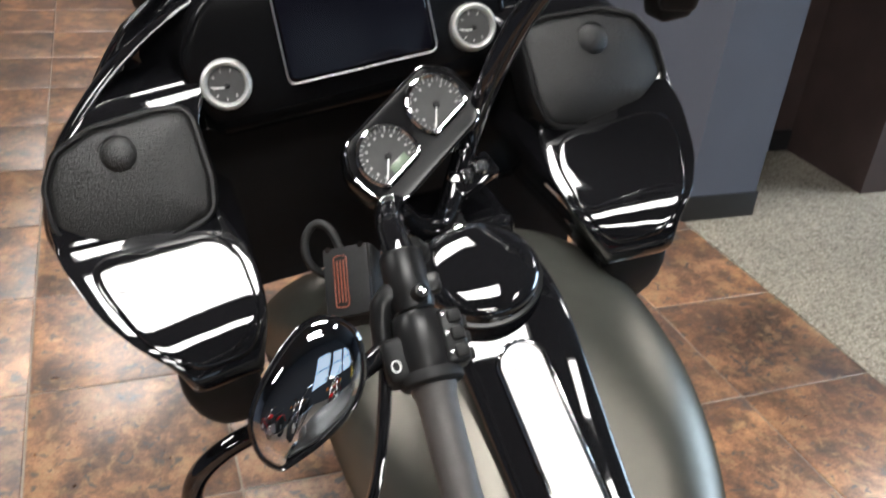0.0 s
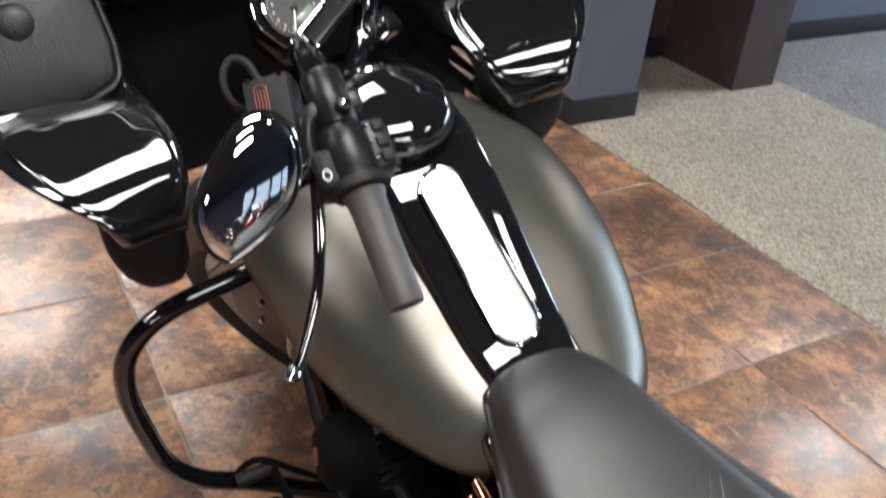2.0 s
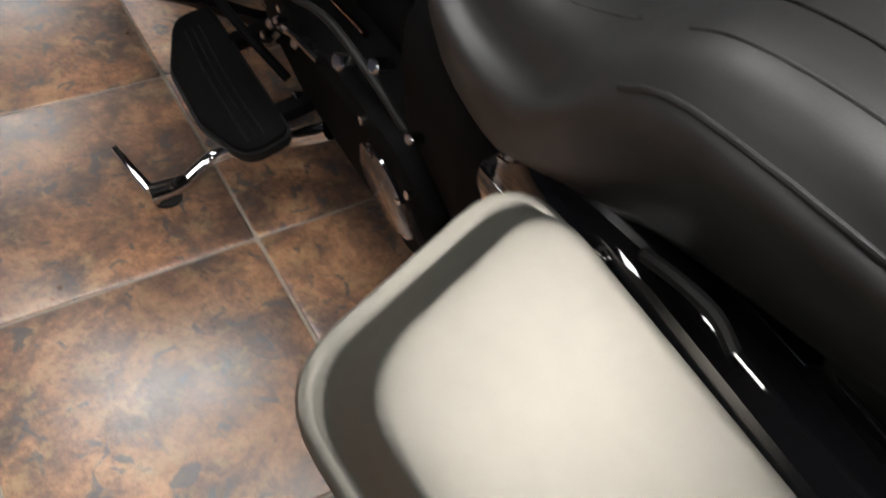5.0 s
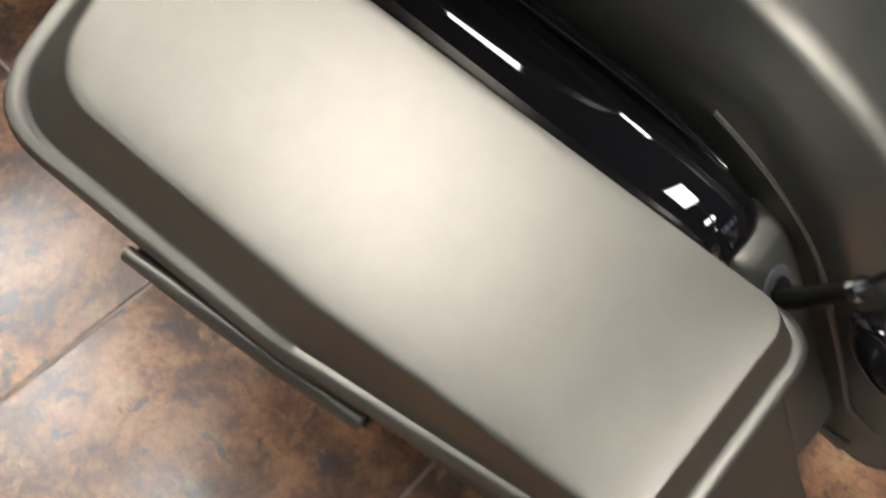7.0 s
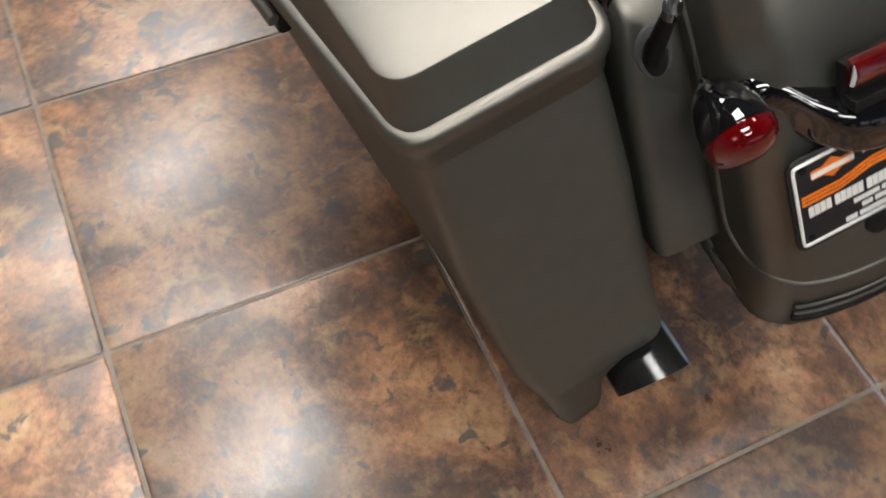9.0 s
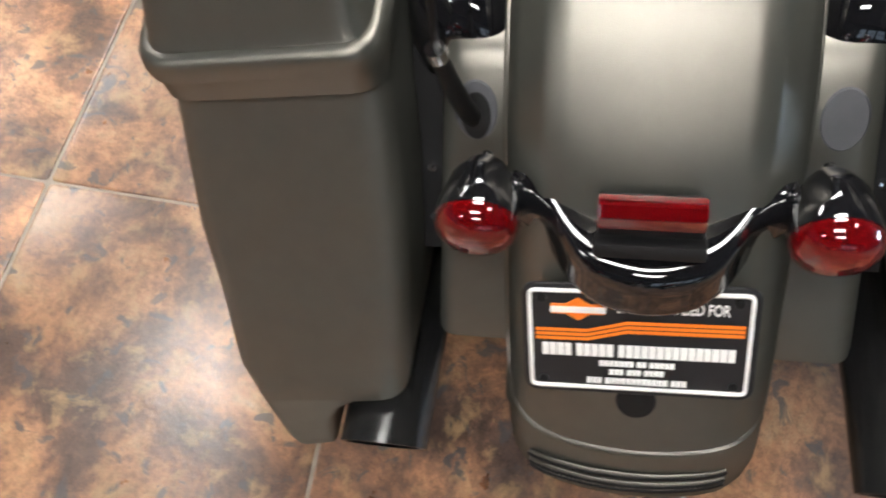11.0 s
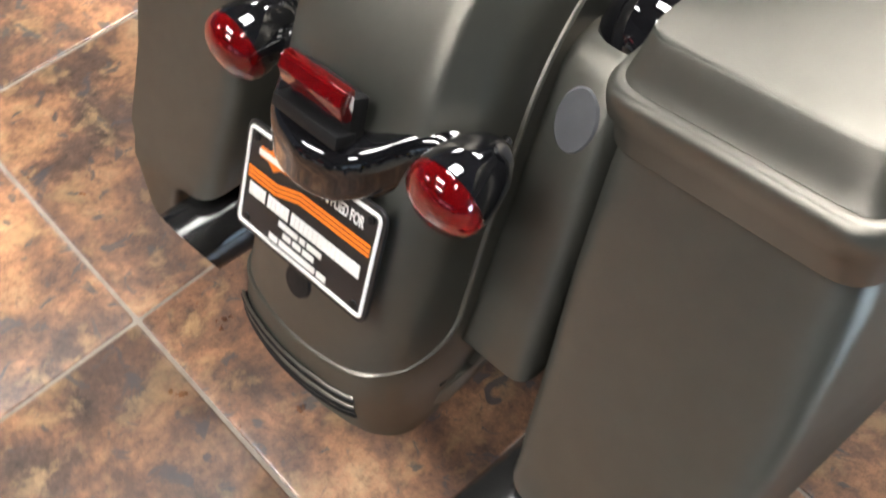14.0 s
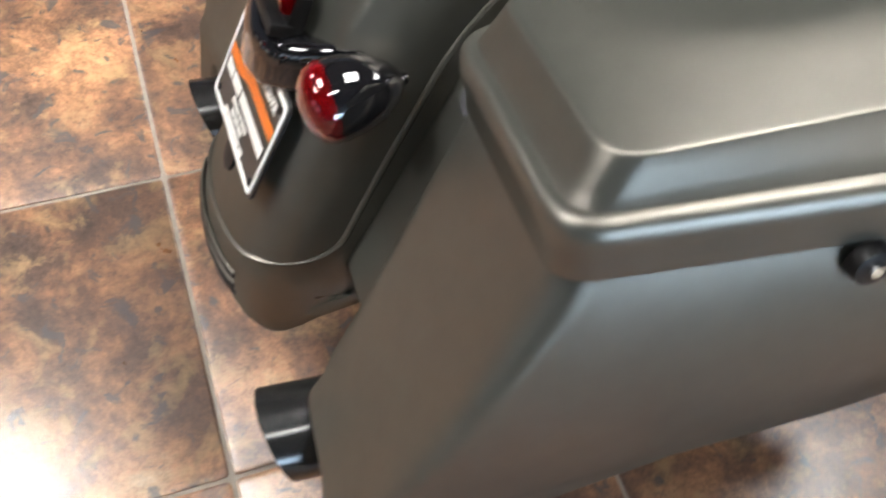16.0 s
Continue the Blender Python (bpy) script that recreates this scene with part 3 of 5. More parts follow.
part("shade", block((0.078, 0.012, 0.02), (0, -0.0235, 0.0), 0.003), MATTE, tail, m=TAIL)

BRK = [(0.103, 0.563, 0.54, 0.186), (0.095, 0.569, 0.534, 0.183), (0.084, 0.57, 0.529, 0.178), (0.072, 0.567, 0.525, 0.166), (0.062, 0.5635, 0.521, 0.15), (0.05, 0.5605, 0.52, 0.136), (0.036, 0.558, 0.516, 0.127), (0.018, 0.5565, 0.514, 0.122), (0, 0.556, 0.514, 0.12)]
BRK = [(-x, t, l, y) for x, t, l, y in BRK] + BRK[-2::-1]
loops = []
for x, top, low, y in along(BRK, 3):
    h = (top - low) / 2
    loops.append([(x, y + (0.013 if math.cos(a) < 0 else 0.03) * math.copysign(abs(math.cos(a)) ** 0.55, math.cos(a)) + 0.42 * h * math.sin(a), (top + low) / 2 + h * math.copysign(abs(math.sin(a)) ** 0.6, math.sin(a))) for a in [2 * math.pi * k / 28 for k in range(28)]])
bracket = part("lamp_bracket", loft(loops), GLOSS, bike, "gloss black curved turn-signal bracket", 50)
for s in (-1, 1):
    part("arm", tube([(s * 0.09, 0.183, 0.553), (s * 0.104, 0.184, 0.555), (s * 0.122, 0.184, 0.559)], 0.0115, 14, 4), GLOSS, bracket)
    part("clamp_ring", turned([(0.0, 0), (0.0125, 0), (0.0125, 0.003), (0.0, 0.003)], (s * 0.1045, 0.184, 0.555), (s, 0.0, 0.2), 14), SATIN, bracket)
for s in (-1, 1):
    sig = thing("turn_signal", "", "", parent=bike)
    at, d = Vector((s * 0.1255, 0.1565, 0.558)), Vector((s * 0.02, -1, -0.13)).normalized()
    part("shell", turned([(0, -0.05208), (0.00672, -0.0504), (0.0168, -0.042), (0.0252, -0.0294), (0.03024, -0.0126), (0.03234, 0.00168), (0.03234, 0.00504), (0.0294, 0.00588)], at, d, 28), GLOSS, sig)
    part("nut", turned([(0, -0.055), (0.004, -0.0545), (0.0055, -0.051), (0, -0.0495)], at, d, 10), GLOSS, sig)
    part("lens", turned([(0.0315, 0.00504), (0.03192, 0.01008), (0.02856, 0.01848), (0.02016, 0.0252), (0.01008, 0.02856), (0, 0.0294)], at, d, 28), RED, sig, "red turn-signal lens")
    part("reflector", turned([(0.02856, 0.00588), (0.0126, 0.00336), (0, 0.00252)], at, d, 20), CHROME, sig)

# saddlebags
RIM = [(-0.196, 0.222), (-0.384, 0.213), (-0.435, 0.48), (-0.456, 0.764), (-0.216, 0.824)]
RIM_R = [0.03, 0.032, 0.3, 0.075, 0.05]
TOP = [(-0.212, 0.246), (-0.374, 0.24), (-0.398, 0.46), (-0.408, 0.713), (-0.226, 0.762)]
TOP_R = [0.02, 0.03, 0.3, 0.07, 0.035]
LOW1 = [(-0.202, 0.18), (-0.386, 0.168), (-0.424, 0.46), (-0.438, 0.75), (-0.215, 0.8)]
LOW2 = [(-0.214, 0.112), (-0.378, 0.098), (-0.406, 0.44), (-0.416, 0.755), (-0.212, 0.79)]
LOW3 = [(-0.218, 0.092), (-0.367, 0.082), (-0.37, 0.43), (-0.375, 0.715), (-0.218, 0.735)]
NOTCH = [(0.25, -0.307), (0.255, -0.304), (0.272, -0.302), (0.3, -0.298), (0.32, -0.284), (0.334, -0.262)]


def lerp(a, b, t):
    return [(p[0] + (q[0] - p[0]) * t, p[1] + (q[1] - p[1]) * t) for p, q in zip(a, b)]


def bag_loop(poly, radii, z, inset=0.0, s=1):
    o = rounded(poly, radii, 7)
    o = shrunk(o, inset) if inset else o
    climb, lift = (rake_of(z), 0.0) if s > 0 else (0.085, 0.036 * (1 - rake_of(z) / 0.085))
    return [(s * p[0], p[1], z + lift + climb * (p[1] - 0.235)) for p in o]


def rake_of(z):
    """How much the bag's levels climb towards the front: none at the bottom, most at the lid."""
    return 0.085 * min(1.0, max(0.0, (z - 0.4) / 0.2))


for s in (1, -1):
    bag = thing("saddlebag", "matte olive-grey hard saddlebag with closed lid", "", parent=bike, m=Matrix.Translation((-0.007, 0, -0.009) if s < 0 else (0, 0, 0)) @ Matrix.Translation((-0.28 * s, 0, 0.6)) @ Matrix.Rotation(radians(-2.5), 4, "Y") @ Matrix.Translation((0.28 * s, 0, -0.6)))
    lows = [0.03, 0.02, 0.3, 0.16, 0.05]
    body = [*[bag_loop([(x, LOW3[0][1] - 0.2 * (0.34 - z)), (LOW3[1][0] + 0.12 * (0.34 - z), LOW3[1][1] - 0.2 * (0.34 - z)), *[(q[0] + 0.2 * (0.34 - z), q[1]) for q in LOW3[2:4]], (x, LOW3[4][1])], [0.012, 0.02, 0.3, 0.16, 0.012], z, i, s) for (z, x), i in zip([(z + (0.02 * (0.34 - z) / 0.09 if s < 0 else 0), x) for z, x in NOTCH], (0.008, 0.003, 0, 0, 0, 0))], bag_loop(LOW3, lows, 0.34, 0, s), bag_loop(lerp(LOW3, LOW2, 0.6), lows, 0.352, 0, s), bag_loop(LOW2, lows, 0.37, 0, s), bag_loop(lerp(LOW2, LOW1, 0.6), lows, 0.44, 0, s), bag_loop(LOW1, lows, 0.5, 0, s), bag_loop(lerp(LOW1, RIM, 0.85), RIM_R, 0.585, 0.004, s), bag_loop(RIM, RIM_R, 0.607, 0.007, s)]
    part("body", loft(body), DENIM, bag, smooth=50)
    part("seam", loft([bag_loop(RIM, RIM_R, 0.604, 0.009, s), bag_loop(RIM, RIM_R, 0.612, 0.009, s)]), MATTE, bag)
    lid = [bag_loop(RIM, RIM_R, 0.611, 0.006, s), bag_loop(RIM, RIM_R, 0.612, 0.003, s), bag_loop(RIM, RIM_R, 0.633, 0.002, s), bag_loop(RIM, RIM_R, 0.637, -0.002, s), bag_loop(RIM, RIM_R, 0.645, -0.003, s), bag_loop(RIM, RIM_R, 0.653, -0.002, s), bag_loop(RIM, RIM_R, 0.657, 0.001, s), bag_loop(RIM, RIM_R, 0.658, 0.004, s), bag_loop(RIM, RIM_R, 0.6575, 0.009, s)]
    a = RIM
    top_s, rise_k = TOP, 0.62 if s > 0 else 0.42
    for t, z in ((0.22, 0.6583), (0.27, 0.6605), (0.5, 0.680), (0.75, 0.7015), (0.93, 0.717), (0.97, 0.7195), (1.0, 0.7208)):
        lid.append(bag_loop(lerp(a, top_s, t), [ra + (rb - ra) * t for ra, rb in zip(RIM_R, TOP_R)], 0.658 + (z - 0.658) * rise_k, 0.004 * (1 - t), s))
    edge_top = bag_loop(top_s, TOP_R, 0.658 + 0.063 * rise_k, 0, s)
    mid = (sum(p[0] for p in edge_top) / len(edge_top), sum(p[1] for p in edge_top) / len(edge_top))
    for k, z in ((0.98, 0.7216), (0.93, 0.7222), (0.7, 0.7232), (0.4, 0.724), (0.1, 0.7243)):
        lid.append([(mid[0] + (p[0] - mid[0]) * k, mid[1] + (p[1] - mid[1]) * k, 0.658 + (z - 0.658) * rise_k + 0.085 * (mid[1] + (p[1] - mid[1]) * k - 0.235)) for p in edge_top])
    lid_ob = part("lid", loft(lid), DENIM, bag, smooth=35)
    lp = [(-0.457, 0.614, 0.662), (-0.45, 0.56, 0.656), (-0.44, 0.48, 0.645), (-0.43, 0.41, 0.636)]
    part("latch", tube(mirrored(lp, s), [0.0065, 0.008, 0.008, 0.0065], 12, 5, flat=0.8), DENIM, bag)
    part("latch_base", tube(mirrored([(x + 0.007, y, z - 0.013) for x, y, z in lp], s), 0.008, 8, 4), MATTE, bag)
    if s > 0:
        continue
    part("lock", turned([(0.0, 0.004), (0.007, 0.004), (0.012, 0.003), (0.014, -0.006)], (s * -0.421, 0.388, 0.612), (-s, -0.1, 0.05), 20), SATIN, bag)
    part("lock_core", turned([(0.0, 0.006), (0.004, 0.006), (0.0045, 0.0)], (s * -0.421, 0.388, 0.612), (-s, -0.1, 0.05), 12), CHROME, bag)

# mufflers
for s in (-1, 1):
    muffler = thing("muffler", "black slash-cut muffler", "", parent=bike)
    a, d = Vector((s * 0.25, 0.9, 0.225 if s < 0 else 0.24)), Vector((s * -0.016, -0.832 if s < 0 else -0.838, 0.06 if s < 0 else 0.064))
    loops = []
    for t, rr in ((0, 0.03), (0.06, 0.042), (0.12, 0.045), (0.5, 0.045), (0.82, 0.044), (0.9, 0.043), (1.0, 0.0425)):
        c = a + d * t
        loop = []
        for k in range(28):
            ang = 2 * math.pi * k / 28
            off = Vector((rr * math.cos(ang), 0, rr * math.sin(ang)))
            cut = -0.013 * math.sin(ang) if t == 1.0 else (-0.008 * math.sin(ang) if t == 0.9 else 0)
            loop.append(c + off + Vector((0, cut, 0)))
        loops.append(loop)
    inner = [[c0 + (Vector(p) - c0) * 0.9 for p in loops[-1]] for c0 in [sum((Vector(p) for p in loops[-1]), Vector()) / 28]][0]
    deep = [p + Vector((0, 0.15, 0)) for p in inner]
    part("pipe", loft(loops + [inner, deep]), PIPE, muffler)

# wheels
def wheel(name, at, r, w, m=None):
    t = thing(name, "", "", parent=bike, m=(Matrix.Translation(at) @ m) if m is not None else Matrix.Translation(at))
    part("tyre", turned([(r - 0.1, -w * 0.32), (r - 0.05, -w * 0.5), (r - 0.02, -w * 0.46), (r - 0.004, -w * 0.25), (r, 0), (r - 0.004, w * 0.25), (r - 0.02, w * 0.46), (r - 0.05, w * 0.5), (r - 0.1, w * 0.32)], (0, 0, 0), (1, 0, 0), 48), RUBBER, t)
    part("rim", turned([(r - 0.1, -w * 0.4), (r - 0.085, -w * 0.42), (r - 0.085, w * 0.42), (r - 0.1, w * 0.4), (r - 0.125, 0)], (0, 0, 0), (1, 0, 0), 48), GLOSS, t)
    part("hub", turned([(0.0, -0.07), (0.05, -0.07), (0.05, -0.04), (0.035, -0.02), (0.035, 0.02), (0.05, 0.04), (0.05, 0.07), (0.0, 0.07)], (0, 0, 0), (1, 0, 0), 24), SATIN, t)
    for k in range(7):
        ang = 2 * math.pi * k / 7
        u = Vector((0, math.cos(ang), math.sin(ang)))
        part("spoke", tube([u * 0.045, u * (r * 0.45), u * (r - 0.11)], [0.018, 0.014, 0.016], 8, 3), GLOSS, t)
    return t


wheel("rear_wheel", (0, 0.53, 0.325), 0.325, 0.16)
STEER = 35.0
fork_top, rake = Vector((0, 1.74, 0.95)), Vector((0, 0.42, -0.9)).normalized()
TURN = Matrix.Rotation(radians(-STEER), 4, rake)
front_at = Vector((0, 2.15, 0.327))
pivot = Matrix.Translation(fork_top) @ TURN @ Matrix.Translation(-fork_top)
wheel("front_wheel", (0, 0, 0), 0.315, 0.13, pivot @ Matrix.Translation(front_at))
brake = thing("front_brake", "", "", parent=bike, m=pivot)
for s in (-1, 1):
    part("disc", turned([(0.06, -0.0025), (0.15, -0.0025), (0.15, 0.0025), (0.06, 0.0025)], front_at + Vector((s * 0.075, 0, 0)), (s, 0, 0), 40), PIPE, brake, "dark steel brake disc")
    for k in range(6):
        a = 2 * math.pi * k / 6
        part("disc_bolt", turned([(0.0, 0.006), (0.005, 0.005), (0.006, 0.0)], front_at + Vector((s * 0.078, 0.09 * math.cos(a), 0.09 * math.sin(a))), (s, 0, 0), 8), CHROME, brake)
    part("caliper", block((0.045, 0.07, 0.13), front_at + Vector((s * 0.085, -0.125, 0.06)), 0.014, 3), SATIN, brake)
    part("caliper_bolt", turned([(0.0, 0.008), (0.007, 0.007), (0.008, 0.0)], front_at + Vector((s * 0.106, -0.13, 0.1)), (s, 0, 0), 10), CHROME, brake)
for s in (-1, 1):
    leg = thing("fork_leg", "", "", parent=bike, m=pivot)
    part("slider", turned([(0.0, 0), (0.03, 0.0), (0.032, 0.03), (0.03, 0.3), (0.024, 0.34), (0.024, 0.7), (0.0, 0.7)], front_at + Vector((s * 0.1, -0.02, -0.03)), fork_top - front_at + Vector((0, 0.06, 0)), 18), GLOSS, leg)
front_sections = []
for ang in range(70, 131, 10):
    c, q = front_at, radians(ang)
    out = Vector((0, -math.cos(q), math.sin(q)))
    front_sections.append([c + out * (0.345 + d) + Vector((x, 0, 0)) for x, d in ((-0.085, -0.09), (-0.086, -0.04), (-0.07, -0.012), (-0.035, -0.002), (0, 0), (0.035, -0.002), (0.07, -0.012), (0.086, -0.04), (0.085, -0.09))])
front_fender = part("front_fender", loft(front_sections, closed=False), DENIM, bike, "matte olive-grey front fender", 50, m=pivot)
front_fender.modifiers.new("thickness", "SOLIDIFY").thickness = 0.005

# black fender struts with bolts, between fender and bags
STRUT = [(0.295, 0.175, 0.125, 0.585, 0.56), (0.305, 0.19, 0.115, 0.612, 0.56), (0.33, 0.205, 0.11, 0.636, 0.56), (0.40, 0.218, 0.106, 0.656, 0.56), (0.50, 0.226, 0.104, 0.672, 0.56), (0.62, 0.228, 0.106, 0.682, 0.56), (0.74, 0.225, 0.11, 0.68, 0.55), (0.86, 0.215, 0.115, 0.655, 0.52), (0.94, 0.2, 0.12, 0.6, 0.5)]
for s in (-1, 1):
    loops = []
    for y, xo, xi, top, low in along(STRUT, 4):
        mid, half = (xo + xi) / 2, (xo - xi) / 2
        loops.append([(-s * (mid + half * u), y, low + (top - low) * v) for u, v in ((1, 0), (1.0, 0.42), (0.92, 0.63), (0.75, 0.8), (0.48, 0.93), (0.15, 1.01), (-0.2, 1.03), (-0.52, 0.97), (-0.8, 0.8), (-1, 0.5), (-1, 0))])
    strut = part("fender_strut", loft(loops), GLOSS, bike, "gloss black fender strut cover", 60)
    for y, x, z in ((0.345, -0.185, 0.622), (0.43, -0.205, 0.637), (0.60, -0.212, 0.657), (0.74, -0.2, 0.672)):
        part("bolt", turned([(0.0, 0.004), (0.003, 0.0035), (0.0045, 0.0), (0.0065, -0.001), (0.0065, -0.01)], (s * x, y, z), (s * -0.5, 0, 0.85), 12), CHROME, strut)
    part("rib", tube(mirrored([(-0.13, 0.34, 0.645), (-0.128, 0.42, 0.664), (-0.128, 0.5, 0.674), (-0.13, 0.57, 0.68)], s), [0.002, 0.006, 0.006, 0.002], 10, 4), GLOSS, strut)
    part("hook", tube(mirrored([(-0.183, 0.71, 0.695), (-0.186, 0.67, 0.715), (-0.187, 0.635, 0.723), (-0.187, 0.612, 0.708)], s), 0.006, 8, 4), RUBBER, strut)
part("under_tray", block((0.24, 0.55, 0.10), (0, 0.66, 0.58), 0.02), MATTE, bike)

# seat
SEAT = [(1.352, 0.036, 0.752, 0.715), (1.335, 0.062, 0.772, 0.69), (1.30, 0.076, 0.787, 0.665), (1.24, 0.101, 0.79, 0.6), (1.15, 0.138, 0.765, 0.565), (1.05, 0.176, 0.742, 0.55), (0.95, 0.192, 0.74, 0.56), (0.87, 0.196, 0.765, 0.595), (0.81, 0.194, 0.81, 0.64), (0.765, 0.186, 0.85, 0.665), (0.72, 0.182, 0.872, 0.69), (0.64, 0.18, 0.884, 0.718), (0.55, 0.172, 0.884, 0.738), (0.49, 0.155, 0.876, 0.754), (0.445, 0.125, 0.862, 0.77), (0.42, 0.085, 0.845, 0.786), (0.408, 0.04, 0.828, 0.798)]


def seat_steps(y, h):
    """Shares of the half width and the drops there: a flat top, with steeper flanks along the rider's part."""
    b = max(0.0, min(1.0, (y - 0.8) / 0.1, (1.29 - y) / 0.09))
    return [(0.45 - 0.03 * b, 0.003), (0.76 - 0.1 * b, 0.011), (0.92 - 0.1 * b, 0.034 + 0.016 * b), (1.0 - 0.03 * b, 0.3 * h), (0.985, 0.55 * h), (0.93, 0.82 * h), (0.82, h)]


def seat_loop(y, w, top, low):
    half = [(0, top)] + [(f * w, top - d) for f, d in seat_steps(y, top - low)]
    return [(x, y, z) for x, z in smoothed_loop(half + [(0, low)] + [(-x, z) for x, z in half[:0:-1]])]


def smoothed_loop(pts, per=3):
    v = [Vector((p[0], p[1], 0)) for p in pts]
    n, out = len(v), []
    for i in range(n):
        a, b, c, d = v[i - 1], v[i], v[(i + 1) % n], v[(i + 2) % n]
        for k in range(per):
            t = k / per
            q = 0.5 * (2 * b + (c - a) * t + (2 * a - 5 * b + 4 * c - d) * t * t + (3 * b - a - 3 * c + d) * t**3)
            out.append((q.x, q.y))
    return out


seat = part("seat", loft([seat_loop(*row) for row in along(SEAT)]), VINYL, bike, "black vinyl two-up seat with piped seams", 60)


SEAT_FINE = along(SEAT, 40)


def seat_point(y, x, lift=0.0):
    """A point on the seat's upper skin at x, y."""
    _, w, top, low = min(SEAT_FINE, key=lambda r: abs(r[0] - y))
    steps = [(0, 0)] + seat_steps(y, top - low)[:4]
    a = min(abs(x) / w, steps[-1][0] - 0.001)
    drop = next(d0 + (d1 - d0) * (a - a0) / (a1 - a0) for (a0, d0), (a1, d1) in zip(steps, steps[1:]) if a <= a1)
    return (math.copysign(a * w, x), y, top - drop + lift)


def sewn(name, line, radius):
    part(name, ring([Vector(seat_point(p.y, p.x, 0.0012)) for p in smoothed([(x, y, 0) for x, y in line], 6)], radius, closed=False), VINYL, seat)


for s in (-1, 1):
    part("piping", ring([Vector(seat_point(y, s * 0.93 * min(SEAT_FINE, key=lambda r: abs(r[0] - y))[1], 0.0015)) for y in [0.77 - 0.02 * k for k in range(17)]], 0.0026, closed=False), VINYL, seat)
    sewn("stitch", [(s * 0.13, 0.76), (s * 0.125, 0.7), (s * 0.12, 0.62), (s * 0.116, 0.566), (s * 0.106, 0.53), (s * 0.08, 0.49), (0, 0.462)], 0.0016)
    sewn("stitch", [(s * 0.085, 0.76), (s * 0.083, 0.7), (s * 0.08, 0.586), (s * 0.074, 0.55), (s * 0.05, 0.525), (0, 0.515)], 0.0016)
sewn("seam_line", [(-0.108, 1.235), (-0.114, 1.214), (-0.123, 1.154), (-0.123, 1.096), (-0.115, 1.053), (-0.107, 0.993), (-0.103, 0.932), (-0.097, 0.88), (-0.1, 0.84)], 0.0018)
sewn("stitch", [(-0.121, 1.099), (-0.092, 1.068), (-0.079, 1.026), (-0.073, 0.981), (-0.069, 0.941), (-0.06, 0.89), (-0.05, 0.85)], 0.0015)
sewn("stitch", [(0.075, 1.122), (0.064, 1.105), (0.039, 1.074), (0.022, 1.044), (0.015, 1.005), (0.017, 0.965), (0.022, 0.9)], 0.0015)
sewn("stitch", [(0.08, 1.11), (0.062, 1.078), (0.06, 1.043), (0.059, 1.004), (0.064, 0.934), (0.075, 0.87)], 0.0018)

# side covers, oil tank and engine
for s in (-1, 1):
    part("side_cover", loft([[(s * p.x, p.y, z) for p in rounded([(0.12, 0.80), (x1, 0.84), (x1 + 0.006, 0.98), (x1 - 0.01, 1.14), (0.12, 1.17)], 0.03, 4)] for z, x1 in ((0.34, 0.17), (0.37, 0.19), (0.46, 0.2), (0.55, 0.195), (0.6, 0.18), (0.62, 0.16))]), VOID, bike, "black side cover", 50)
engine = thing("engine", "black V-twin engine", "", parent=bike)
part("crankcase", block((0.26, 0.42, 0.26), (0, 1.42, 0.36), 0.06, 4), VOID, engine)
part("transmission", block((0.24, 0.3, 0.26), (0, 1.06, 0.38), 0.05, 3), VOID, engine)
part("intake_box", block((0.1, 0.34, 0.2), (-0.02, 1.42, 0.58), 0.03, 3), VOID, engine)
for tilt_deg, y in ((-22, 1.34), (22, 1.52)):
    fins = [(0.0, 0.075)]
    for k in range(11):
        wide = 0.1 if k < 8 else 0.09
        fins += [(0.017 + k * 0.018, 0.075), (0.017 + k * 0.018, wide), (0.023 + k * 0.018, wide), (0.023 + k * 0.018, 0.075)]
    bm = loft([[(sx * q, sy * q * 0.78, z) for sx, sy in ((-1, -0.8), (-0.8, -1), (0.8, -1), (1, -0.8), (1, 0.8), (0.8, 1), (-0.8, 1), (-1, 0.8))] for z, q in fins])
    part("cylinder", bm, VOID, engine, m=Matrix.Translation((0, y, 0.44)) @ Matrix.Rotation(radians(-tilt_deg), 4, "X"))
    part("rocker_cover", block((0.17, 0.16, 0.06), (0, 0, 0.245), 0.02, 3), GLOSS, engine, m=Matrix.Translation((0, y, 0.44)) @ Matrix.Rotation(radians(-tilt_deg), 4, "X"))
prim = rounded([(1.03, 0.27), (1.12, 0.2), (1.5, 0.2), (1.62, 0.29), (1.6, 0.38), (1.5, 0.42), (1.12, 0.44), (1.03, 0.38)], 0.05, 4)
part("primary_cover", loft([[(x, p.x, p.y) for p in shrunk(prim, i)] for x, i in ((-0.12, 0), (-0.2, 0), (-0.215, 0.006), (-0.222, 0.02), (-0.224, 0.04))]), VOID, engine, "gloss black primary cover")
part("derby_cover", turned([(0.0, 0.012), (0.06, 0.011), (0.072, 0.006), (0.075, 0.0)], (-0.222, 1.16, 0.32), (-1, 0, 0), 28), GLOSS, engine)
for k in range(5):
    a = 2 * math.pi * k / 5
    part("cover_bolt", turned([(0.0, 0.004), (0.005, 0.003), (0.006, 0)], (-0.229, 1.16 + 0.064 * math.cos(a), 0.32 + 0.064 * math.sin(a)), (-1, 0, 0), 8), CHROME, engine)
# painted reflection of the floor along the cover's edge
part("primary_rib", tube([(-0.145, 1.555, 0.375), (-0.162, 1.4, 0.44), (-0.177, 1.256, 0.50)], 0.005, 10, 4), FLOORGLEAM, engine, "strip along the primary cover, coloured like the rust floor reflected in gloss black")
